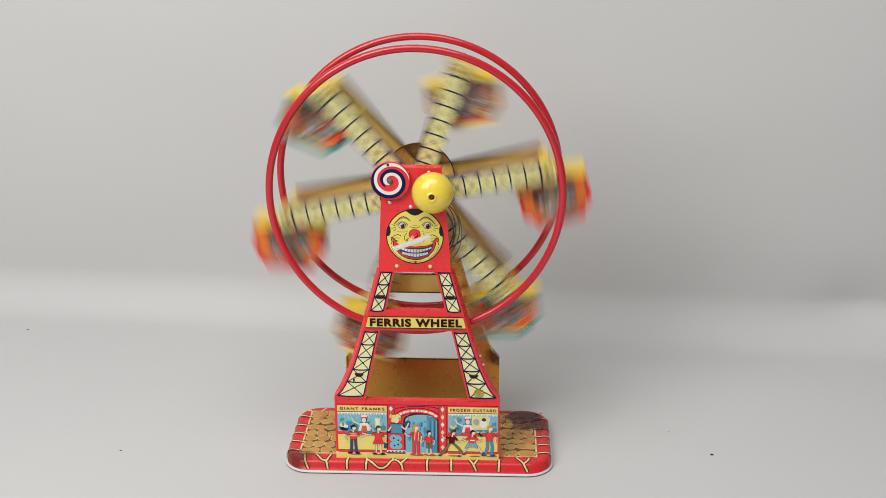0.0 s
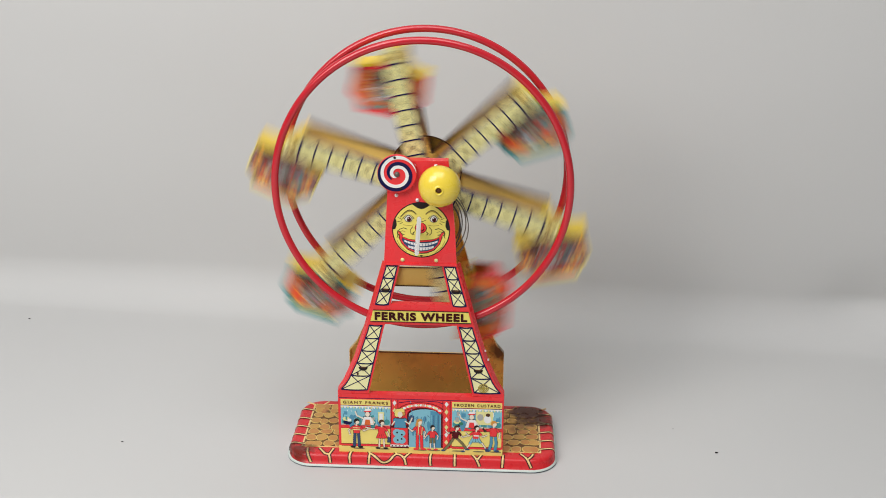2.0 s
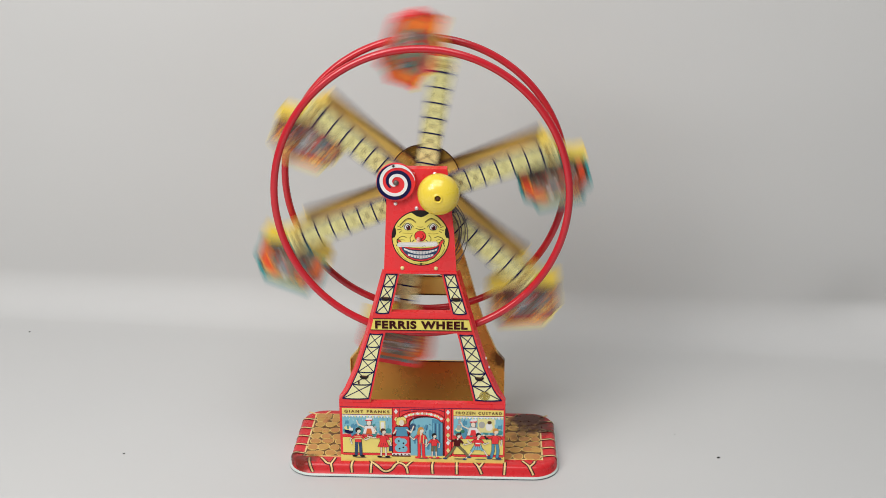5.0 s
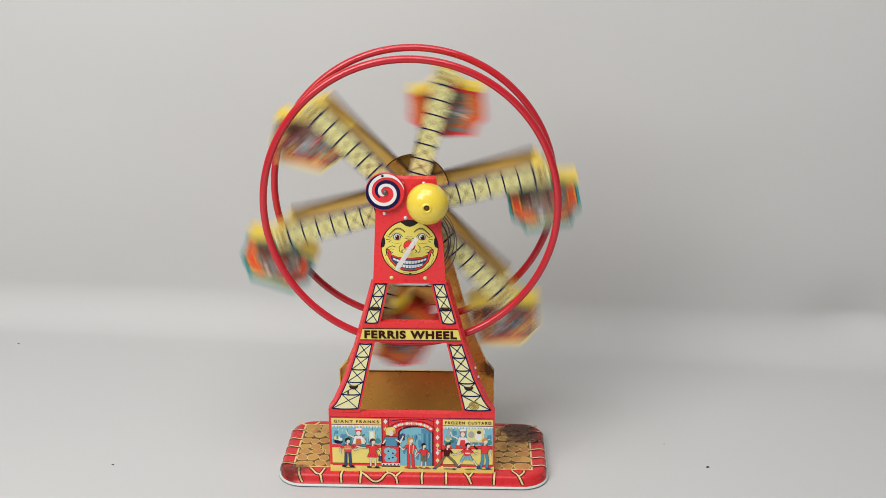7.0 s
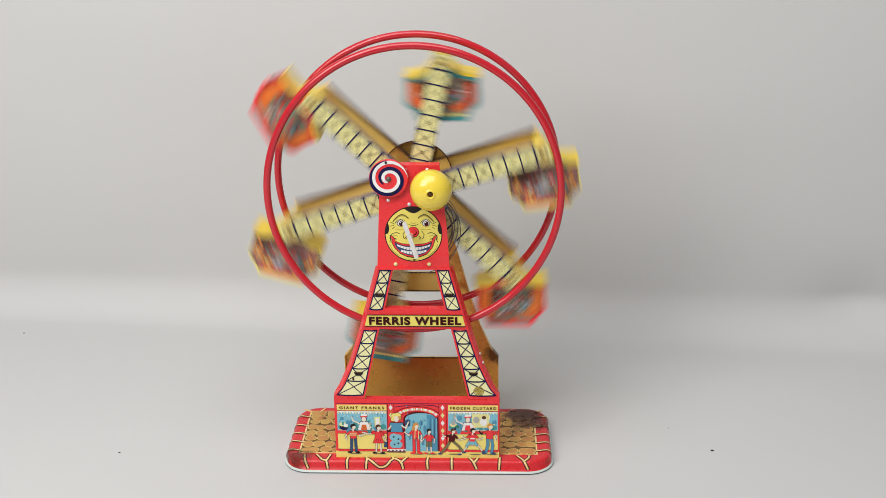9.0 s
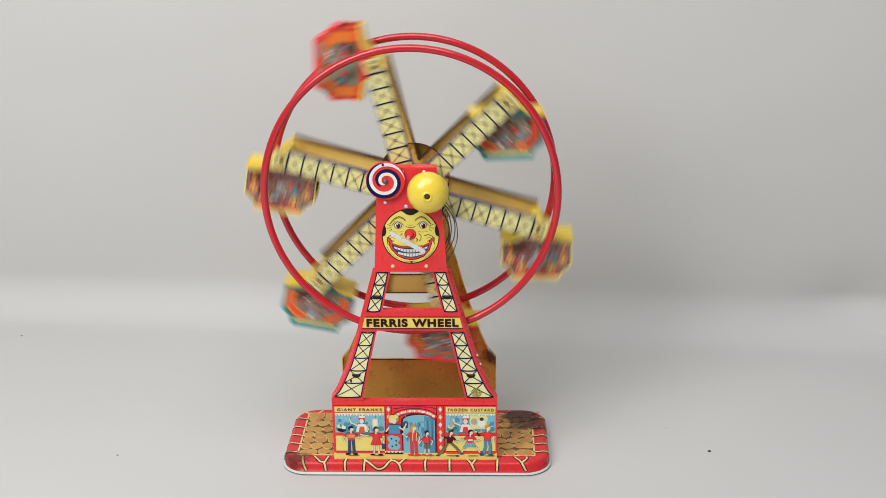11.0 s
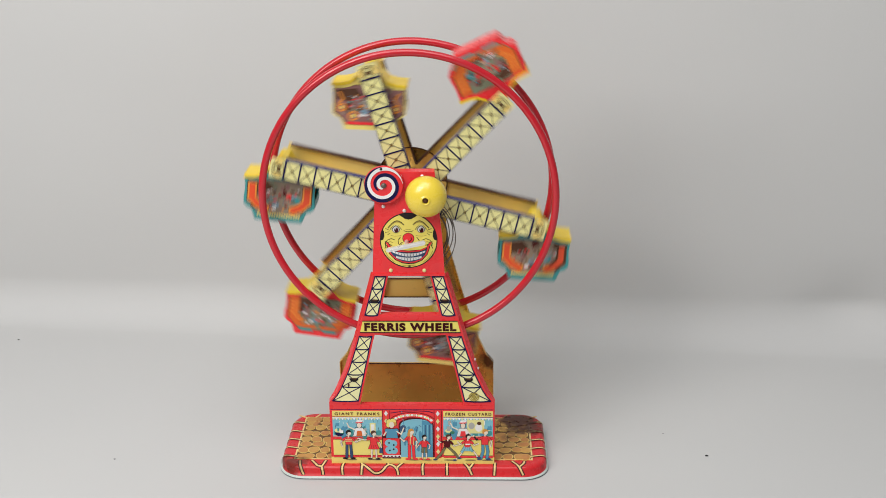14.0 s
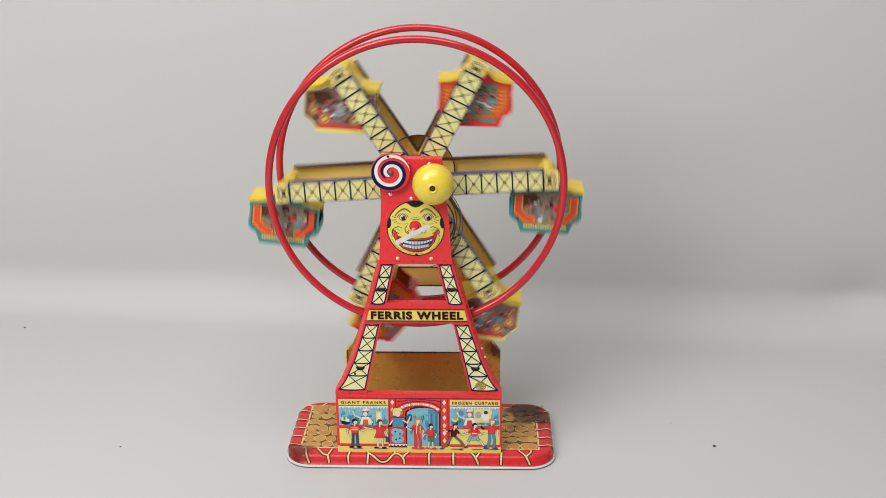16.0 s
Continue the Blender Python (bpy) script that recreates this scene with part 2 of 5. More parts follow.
# ---- setting ----
def backdrop():
    """One sweep of paper: the table top, a bend at the back, and the upright sheet."""
    bm = bmesh.new()
    prof = [(-1.6, 0.0), (-0.6, 0.0), (0.0, 0.0), (0.15, 0.0), (0.25, 0.0), (0.33, 0.0)]
    y, z, turn = 0.355, 0.0, 0.0
    prof.append((y, z))
    for i in range(14):
        turn += radians(93 / 14)
        y, z = y + 0.0060 * math.cos(turn), z + 0.0060 * math.sin(turn)
        prof.append((y, z))
    for i in range(24):
        turn -= radians(10 / 24)
        y, z = y + 0.03 * math.cos(turn), z + 0.03 * math.sin(turn)
        prof.append((y, z))
    prof.append((y + 0.1, z + 0.9))
    xs = [-1.6 + 0.025 * i for i in range(129)]

    def sag(x, z):
        """The loose sheet's slow waves, none where it lies flat."""
        return min(1.0, z / 0.06) * 0.006 * noise.noise((x * 2.6, z * 3.2, 4.7)) + min(1.0, z / 0.03) * 0.0022 * noise.noise((x * 7.0, z * 9.0, 1.3)) + min(1.0, z / 0.01) * 0.012 * math.exp(-((x - 0.50) / 0.05) ** 2 - ((z - 0.045) / 0.03) ** 2)
    def skew(x, y):
        """The sheet hangs a little askew: its bend runs nearer on one side."""
        q = min(1.0, max(0.0, (y - 0.16) / 0.19))
        return -0.09 * (x + 0.44) * q * q * (3 - 2 * q)
    rows = [[bm.verts.new((x, y + sag(x, z) + skew(x, y), z)) for x in xs] for y, z in prof]
    for a, b in zip(rows, rows[1:]):
        for i in range(len(xs) - 1):
            q = bm.faces.new((a[i], a[i + 1], b[i + 1], b[i]))
            q.smooth = True
    ob = part("backdrop", bm, PAPER)
    sol = ob.modifiers.new("thickness", "SOLIDIFY")
    sol.thickness, sol.offset = 0.002, -1
    return tagged(ob, "smooth pale grey seamless paper sweep under the toy", "backdrop", kind="structure")


backdrop()

# ---- the toy ----
HUB_Z, FRONT_Y, REAR_Y, TOWER_Y = 0.2711, 0.0158, 0.0767, 0.0961
MID_Y = (FRONT_Y + REAR_Y) / 2
RING_R, PIVOT_R = 0.1320, 0.1190

toy = tagged(new("toy_ferris_wheel"), "lithographed tin clockwork ferris wheel, red and yellow, on grey paper", "toy")


def rounded(x0, y0, x1, y1, r, n=8):
    out = []
    for cx, cy, a in ((x1 - r, y1 - r, 0), (x0 + r, y1 - r, 90), (x0 + r, y0 + r, 180), (x1 - r, y0 + r, 270)):
        for i in range(n + 1):
            t = radians(a + 90 * i / n)
            out.append((cx + r * math.cos(t), cy + r * math.sin(t)))
    return out


BX0, BX1, BY0, BY1 = -0.1295, 0.1300, -0.0096, 0.1085
# cross-section of the base's edge: inset from the outline, height, material
# brown foot and denim strip paint in the shadow line under the pale rim
EDGE = [(0.0024, 0.0, 2), (0.0022, 0.0007, 2), (0.0, 0.0008, 2), (0.0, 0.0012, 3), (0.0, 0.0020, 1), (0.0007, 0.0025, 1), (0.0018, 0.0027, 1), (0.0021, 0.0092, 0), (0.0029, 0.0111, 0), (0.0043, 0.0125, 0), (0.0066, 0.0130, 0)]


def base_plate():
    bm = bmesh.new()
    loops = []
    for inset, z, mi in EDGE:
        pts = rounded(BX0 + inset, BY0 + inset, BX1 - inset, BY1 - inset, 0.026 - inset)
        loops.append([bm.verts.new((x, y, z)) for x, y in pts])
    n = len(loops[0])
    for (a, b), (_, _, mi) in zip(zip(loops, loops[1:]), EDGE[1:]):
        for i in range(n):
            q = bm.faces.new((a[i], a[(i + 1) % n], b[(i + 1) % n], b[i]))
            q.material_index, q.smooth = mi, True
    bm.faces.new(loops[-1])
    bm.faces.new(loops[0][::-1])
    return part("base", bm, [BASERED, RIM, BROWN, DENIM], toy, "red tin base with printed stones and pale rim")


base = base_plate()


def flat(bm, pts, z0, z1, mi=0):
    """A thin flat print with outline pts (x, y)."""
    LAYER[0] = (LAYER[0] + 1) % 80
    z1 += 2e-6 * LAYER[0]
    area = sum(a[0] * b[1] - b[0] * a[1] for a, b in zip(pts, pts[1:] + pts[:1]))
    if area < 0:
        pts = pts[::-1]
    lo = [bm.verts.new((x, y, z0)) for x, y in pts]
    hi = [bm.verts.new((x, y, z1)) for x, y in pts]
    faces = [bm.faces.new(hi), bm.faces.new(lo[::-1])]
    for i in range(len(pts)):
        j = (i + 1) % len(pts)
        faces.append(bm.faces.new((lo[i], lo[j], hi[j], hi[i])))
    for q in faces:
        q.material_index = mi


def flat_stroke(bm, pts, w, z0, z1, mi=0):
    for a, b in zip(pts, pts[1:]):
        a, b = Vector(a), Vector(b)
        d = (b - a).normalized()
        s, e = Vector((-d.y, d.x)) * w / 2, d * w * 0.3
        flat(bm, [tuple(a - s - e), tuple(b - s + e), tuple(b + s + e), tuple(a + s - e)], z0, z1, mi)


def edge_lines(side, lines, w):
    """Mortar lines that run over the base's edge; a line is points (along, depth), depth in metres from the lower lip up over the edge."""
    prof = [(0.0020, 0.0036), (0.0022, 0.0095), (0.0039, 0.0121), (0.0070, 0.01315), (0.030, 0.01315)]
    cum = [0.0]
    for a, b in zip(prof, prof[1:]):
        cum.append(cum[-1] + math.dist(a, b))

    def at(u, s, k):
        d = float(np.interp(s, cum, [p[0] for p in prof]))
        z = float(np.interp(s, cum, [p[1] for p in prof]))
        if side == "front":
            return Vector((u, BY0 + d - k, z + k))
        if side == "left":
            return Vector((BX0 + d - k, u, z + k))
        return Vector((BX1 - d + k, u, z + k))
    for pts in lines:
        fine = []
        for j in range(len(pts) - 1):
            p = [Vector(pts[min(max(j + q, 0), len(pts) - 1)]) for q in (-1, 0, 1, 2)]
            for i in range(8):
                q = i / 8
                fine.append(tuple(0.5 * (2 * p[1] + (p[2] - p[0]) * q + (2 * p[0] - 5 * p[1] + 4 * p[2] - p[3]) * q * q + (3 * p[1] - p[0] - 3 * p[2] + p[3]) * q ** 3)))
        fine.append(pts[-1])
        bm = bmesh.new()
        for wide, k, mi in ((w * 2.2, 0.0003, 1), (w, 0.00045, 0)):
            rows = []
            for i, (u, s) in enumerate(fine):
                u0, s0 = fine[max(i - 1, 0)]
                u1, s1 = fine[min(i + 1, len(fine) - 1)]
                d = Vector((u1 - u0, s1 - s0)).normalized() * wide / 2
                rows.append((bm.verts.new(at(u - d.y, s + d.x, k)), bm.verts.new(at(u + d.y, s - d.x, k))))
            for a, b in zip(rows, rows[1:]):
                q = bm.faces.new((a[0], a[1], b[1], b[0]))
                q.material_index = mi
                q.normal_update()
                if q.normal.z < 0:
                    q.normal_flip()
        part("mortar_line", bm, [MORTAR, BASEDARK], base)


def base_prints():
    rnd = random.Random(4)
    bm = bmesh.new()
    z = 0.0130
    x0, x1, y0, y1 = -0.1150, 0.1145, 0.0065, 0.0955
    flat(bm, [(x0, y0), (x1, y0), (x1, y1), (x0, y1)], z, z + 0.0003, 1)
    flat(bm, [(x0 + 0.0016, y0 + 0.0016), (x1 - 0.0016, y0 + 0.0016), (x1 - 0.0016, y1 - 0.0016), (x0 + 0.0016, y1 - 0.0016)], z, z + 0.0005, 0)
    part("cobble_ground", bm, [COBBLEDARK, MORTAR], base, "yellow-edged cobbled field")
    for sx in (-1, 1):
        row, y = 0, y0 + 0.006
        while y < y1 - 0.0015:
            h = rnd.uniform(0.0102, 0.0132)
            x = 0.066 + (0.004 if row % 2 else 0.0)
            while x < 0.111:
                w = rnd.uniform(0.0084, 0.0128)
                cx, cy = sx * min(x + w / 2, 0.1080), min(y + rnd.uniform(-0.0016, 0.0016), y1 - 0.0016 - h * 0.45)
                rx, ry = w * 0.50, h * 0.50
                n, ph = 12, rnd.uniform(0, 6)
                shape = [(1 + 0.06 * math.sin(3 * t + ph) - 0.02 * math.cos(4 * t) + 0.05 * math.sin(2 * t - ph)) for t in (2 * math.pi * i / n for i in range(n))]
                bm = bmesh.new()
                for f, zz, mi in ((1.0, 0.0007, 1), (0.85, 0.0009, 0)):
                    flat(bm, [(cx + rx * f * shape[i] * math.cos(2 * math.pi * i / n), cy + ry * f * shape[i] * math.sin(2 * math.pi * i / n)) for i in range(n)], z + 0.0004, z + zz, mi)
                part("cobble", bm, [COBBLE, COBBLEEDGE], base)
                x += w
            y += h
            row += 1
    w = 0.0017
    top = 0.0195
    edge_lines("front", [
        [(-0.1040, 0.0005), (-0.1075, 0.0110), (-0.1085, top)],
        [(-0.0853, 0.0005), (-0.0868, 0.0086), (-0.0912, 0.0105), (-0.0960, 0.0175), (-0.0975, top)], [(-0.0868, 0.0086), (-0.0850, 0.0130), (-0.0836, top)],
        [(-0.0667, 0.0005), (-0.0670, 0.0086), (-0.0653, 0.0160)],
        [(-0.0489, 0.0005), (-0.0480, 0.0123)], [(-0.0492, 0.0150), (-0.0480, 0.0123), (-0.0420, 0.0074), (-0.0357, 0.0025), (-0.0296, 0.0042), (-0.0225, 0.0116), (-0.0154, 0.0074), (-0.0136, 0.0005)],
        [(-0.0225, 0.0116), (-0.0245, 0.0160)], [(-0.0154, 0.0074), (-0.0125, 0.0110), (-0.0092, 0.0155)],
        [(0.0099, 0.0005), (0.0094, 0.0086), (0.0103, 0.0155)], [(0.0327, 0.0005), (0.0325, 0.0155)],
        [(0.0563, 0.0010), (0.0536, 0.0074), (0.0492, 0.0140)], [(0.0536, 0.0074), (0.0560, 0.0110), (0.0580, 0.0155)],
        [(0.0775, 0.0005), (0.0783, 0.0160)],
        [(0.1050, 0.0010), (0.1010, 0.0095), (0.0960, 0.0170), (0.0945, top)], [(0.1010, 0.0095), (0.1040, 0.0125), (0.1060, 0.0165), (0.1062, top)]], w)
    for side, ys in (("left", (0.012, 0.029, 0.046, 0.063, 0.082)), ("right", (0.014, 0.030, 0.047, 0.064, 0.084))):
        edge_lines(side, [[(y, 0.001), (y + 0.002, 0.010), (y - 0.001, 0.0235)] for y in ys], w)
    edge_lines("right", [[(0.064, 0.012), (0.070, 0.0235)]], w)
    for x in (-0.104, -0.083, -0.065, 0.062, 0.0885):
        bm = bmesh.new()
        flat_stroke(bm, [(x, y1), (x + 0.003, y1 + 0.005)], w, z, z + 0.0004, 0)
        part("mortar_line", bm, [MORTAR, BASEDARK], base)
    for x, s in ((-0.115, -1), (0.1145, 1)):
        bm = bmesh.new()
        flat_stroke(bm, [(x, y1 - 0.001), (x + s * 0.007, y1 + 0.003)], w, z, z + 0.0004, 0)
        part("mortar_line", bm, [MORTAR, BASEDARK], base)


base_prints()

# outline of one side frame, as (x, z) from the centre line
LEG_OUT = [(0.0325, 0.2050), (0.0508, 0.1385), (0.0598, 0.1100), (0.0700, 0.0868), (0.0775, 0.0775)]
LEG_IN = [(0.0186, 0.2050), (0.0271, 0.1665), (0.0347, 0.1385), (0.0486, 0.0750)]


def lip(bm, pts, y0, y1, inward):
    """A turned-over edge along pts (x, z), from y0 to y1; inward: the side on which its thickness lies."""
    for a, b in zip(pts, pts[1:]):
        a, b = Vector(a), Vector(b)
        d = (b - a).normalized()
        n = Vector((-d.y, d.x)) * 0.0008 * inward
        e = d * 0.0002
        slab(bm, [tuple(a - e), tuple(b + e), tuple(b + e + n), tuple(a - e + n)], min(y0, y1), max(y0, y1))


def flare(bm, pts, y, depth, outs):
    """A turned edge along pts (x, z) that leans outwards by outs as it runs back."""
    rows = [[bm.verts.new(p) for p in ((x, y - 0.0006, z), (x + o, y + depth, z), (x + o - math.copysign(0.0008, o), y + depth, z), (x - math.copysign(0.0008, o), y, z))] for (x, z), o in zip(pts, outs)]
    for a, b in zip(rows, rows[1:]):
        for i in range(4):
            bm.faces.new((a[i], a[(i + 1) % 4], b[(i + 1) % 4], b[i]))
    bm.faces.new(rows[0])
    bm.faces.new(rows[-1][::-1])
    bmesh.ops.recalc_face_normals(bm, faces=bm.faces)


def tower(y0, y1, mats, name, label, head=0.3005):
    """A tin side frame: lower panel, two legs, cross-bar and head, edges turned over."""
    t = tagged(new(name), label)
    t.parent = toy
    bm = bmesh.new()
    turned = (y1, y1 + 0.0055) if y1 < 0.05 else (y0 - 0.0055, y0)
    slab(bm, rect(-0.0775, 0.0125, 0.0775, 0.0745), y0, y1)
    part("panel", bm, mats, t)
    for z, w, side in ((0.0745, 0.0480, -1), (0.1660, 0.0268, -1), (0.1458, 0.0322, 1)):
        bm = bmesh.new()
        lip(bm, [(-w, z), (w, z)], *(turned if y1 < 0.05 else (y0 - 0.0012, y0)), side)
        part("lip", bm, mats if y1 < 0.05 else BROWN, t)
    for s in (-1, 1):
        bm = bmesh.new()
        pts = [(s * x, z) for x, z in LEG_OUT] + [(s * 0.0775, 0.0745)] + [(s * x, z) for x, z in LEG_IN[::-1]]
        slab(bm, pts, y0, y1)
        part("leg", bm, mats, t)
        bm = bmesh.new()
        edge = [(s * x, z) for x, z in LEG_OUT] + [(s * 0.0775, 0.0125)]
        if y1 < 0.05:
            flare(bm, edge, y1, 0.0060, [0.0026 * s] * 4 + [0.0006 * s] * 2)
        else:
            lip(bm, edge, *turned, -s)
        part("outer_lip", bm, mats, t)
        bm = bmesh.new()
        lip(bm, [(s * x, z) for x, z in LEG_IN], *turned, s)
        part("inner_lip", bm, mats, t)
    bm = bmesh.new()
    slab(bm, [(-0.0272, 0.166), (0.0272, 0.166), (0.0327, 0.1458), (-0.0327, 0.1458)], y0 + 0.0001, y1 - 0.0001)
    # the rear bar's lighter gold puts the light it catches into its colour
    part("crossbar", bm, GOLD if mats is OLDGOLD else mats, t)
    bm = bmesh.new()
    slab(bm, [(-0.0330, 0.2050), (0.0322, 0.2050), (0.0303, 0.2400), (0.0243, head), (-0.0280, head)], y0 - 0.0006, y1 + 0.0006)
    part("head", bm, mats, t)
    return t


front = tower(-0.0008, 0.0008, RED, "front_tower", "red lithographed tin side frame")
rear = tower(TOWER_Y - 0.0008, TOWER_Y + 0.0008, OLDGOLD, "rear_tower", "gold-lacquered inside of the rear side frame", 0.283)

F = -0.0008  # the front frame's face


def letters(name, words, x0, x1, z0, height, y, mat, parent, bold=0.0, label="", space=1.0):
    """Words set from x0 to x1, standing on z0, in the built-in type."""
    cu = bpy.data.curves.new(name, "FONT")
    cu.body, cu.size, cu.extrude, cu.offset, cu.space_character = words, 1.0, 0.0, bold, space
    ob = bpy.data.objects.new(name, cu)
    me = bpy.data.meshes.new_from_object(ob)
    bpy.data.objects.remove(ob)
    bpy.data.curves.remove(cu)
    xs, ys = [v.co.x for v in me.vertices], [v.co.y for v in me.vertices]
    ax, az = (x1 - x0) / (max(xs) - min(xs)), height / (max(ys) - min(ys))
    bm = bmesh.new()
    bm.from_mesh(me)
    bpy.data.meshes.remove(me)
    mx, mz = min(xs), min(ys)
    for v in bm.verts:
        v.co = (x0 + (v.co.x - mx) * ax, y, z0 + (v.co.y - mz) * az)
    return part(name, bm, mat, parent, label)


def leg_x(z, pts):
    """The x of a leg's edge at a height."""
    p = sorted(pts, key=lambda q: q[1])
    return float(np.interp(z, [q[1] for q in p], [q[0] for q in p]))


def leg_prints():
    for s in (-1, 1):
        bm = bmesh.new()
        for zs in ([0.2035, 0.1915, 0.1785, 0.1655], [0.1445, 0.1318, 0.1190, 0.1062, 0.0935, 0.0790]):
            top, low = zs[0], zs[-1]
            grid = [top + (low - top) * i / 12 for i in range(13)]
            outer = [(s * (leg_x(z, LEG_OUT) - 0.0022), z) for z in grid]
            inner = [(s * (leg_x(z, LEG_IN) + 0.0022), z) for z in grid]
            slab(bm, outer + inner[::-1], F - 0.0003, F, 0)
            stroke(bm, outer, 0.0010, F - 0.0005, F - 0.0002, 1)
            stroke(bm, inner, 0.0010, F - 0.0005, F - 0.0002, 1)
            for k, z in enumerate(zs):
                a, b = s * (leg_x(z, LEG_OUT) - 0.0025), s * (leg_x(z, LEG_IN) + 0.0024)
                stroke(bm, [(a, z), ((2 * a + b) / 3, z - 0.0006), ((a + 2 * b) / 3, z - 0.0006), (b, z)], 0.0012, F - 0.0005, F - 0.0002, 1)
                if k + 1 < len(zs):
                    z2 = zs[k + 1]
                    c, d = s * (leg_x(z2, LEG_OUT) - 0.0025), s * (leg_x(z2, LEG_IN) + 0.0024)
                    stroke(bm, [(a, z), (d, z2)], 0.0008, F - 0.0005, F - 0.0002, 1)
                    stroke(bm, [(b, z), (c, z2)], 0.0008, F - 0.0005, F - 0.0002, 1)
        part("lattice_print", bm, [PALECREAM, NAVY], front, "cream girder print with blue cross-bracing")
        for z in (0.1795, 0.1010):
            bm = bmesh.new()
            x = s * (leg_x(z, LEG_OUT) + leg_x(z, LEG_IN)) / 2
            slab(bm, ellipse(x, z + 0.0014, 0.0042, 0.0036, 12, 180, 360), F - 0.0009, F - 0.0004)
            slab(bm, [(x - 0.0026, z + 0.0016), (x + 0.0028, z + 0.0014), (x + 0.0020, z + 0.0004), (x - 0.0012, z + 0.0007)], F - 0.0014, F - 0.0004, 1)
            part("tab_slot", bm, [BLACK, BROWN], front, "dark tab slot")
    bm = bmesh.new()
    slab(bm, ellipse(-0.0585, 0.0955, 0.0009, 0.0018, 10), F - 0.0008, F - 0.0004)
    part("scratch", bm, BROWN, front)
    bm = bmesh.new()
    for i in range(3):
        stroke(bm, ellipse(0.0583, 0.0835, 0.0046 - 0.0015 * i, 0.0042 - 0.0013 * i, 16), 0.0007, F - 0.0007, F - 0.0004, 0, True)
    stroke(bm, [(0.0540, 0.0835), (0.0626, 0.0835)], 0.0007, F - 0.0007, F - 0.0004)
    stroke(bm, [(0.0583, 0.0796), (0.0583, 0.0874)], 0.0007, F - 0.0007, F - 0.0004)
    part("maker_emblem", bm, OCHRE, front, "small round gold printed emblem")


leg_prints()


def sign():
    bm = bmesh.new()
    slab(bm, [(-0.0460, 0.1488), (0.0460, 0.1488), (0.0434, 0.1598), (-0.0434, 0.1598)], F - 0.0007, F, 0)
    for z, w in ((0.1598, 0.0434), (0.1488, 0.0460)):
        stroke(bm, [(-w, z), (w, z)], 0.0006, F - 0.0010, F - 0.0005, 1)
    part("sign", bm, [FACEYELLOW, BLACK], front, "yellow sign band with dark red lettering")
    letters("sign_lettering", "FERRIS WHEEL", -0.0420, 0.0424, 0.1502, 0.0081, F - 0.0013, SIGNDARK, front, 0.050, space=1.16)


sign()


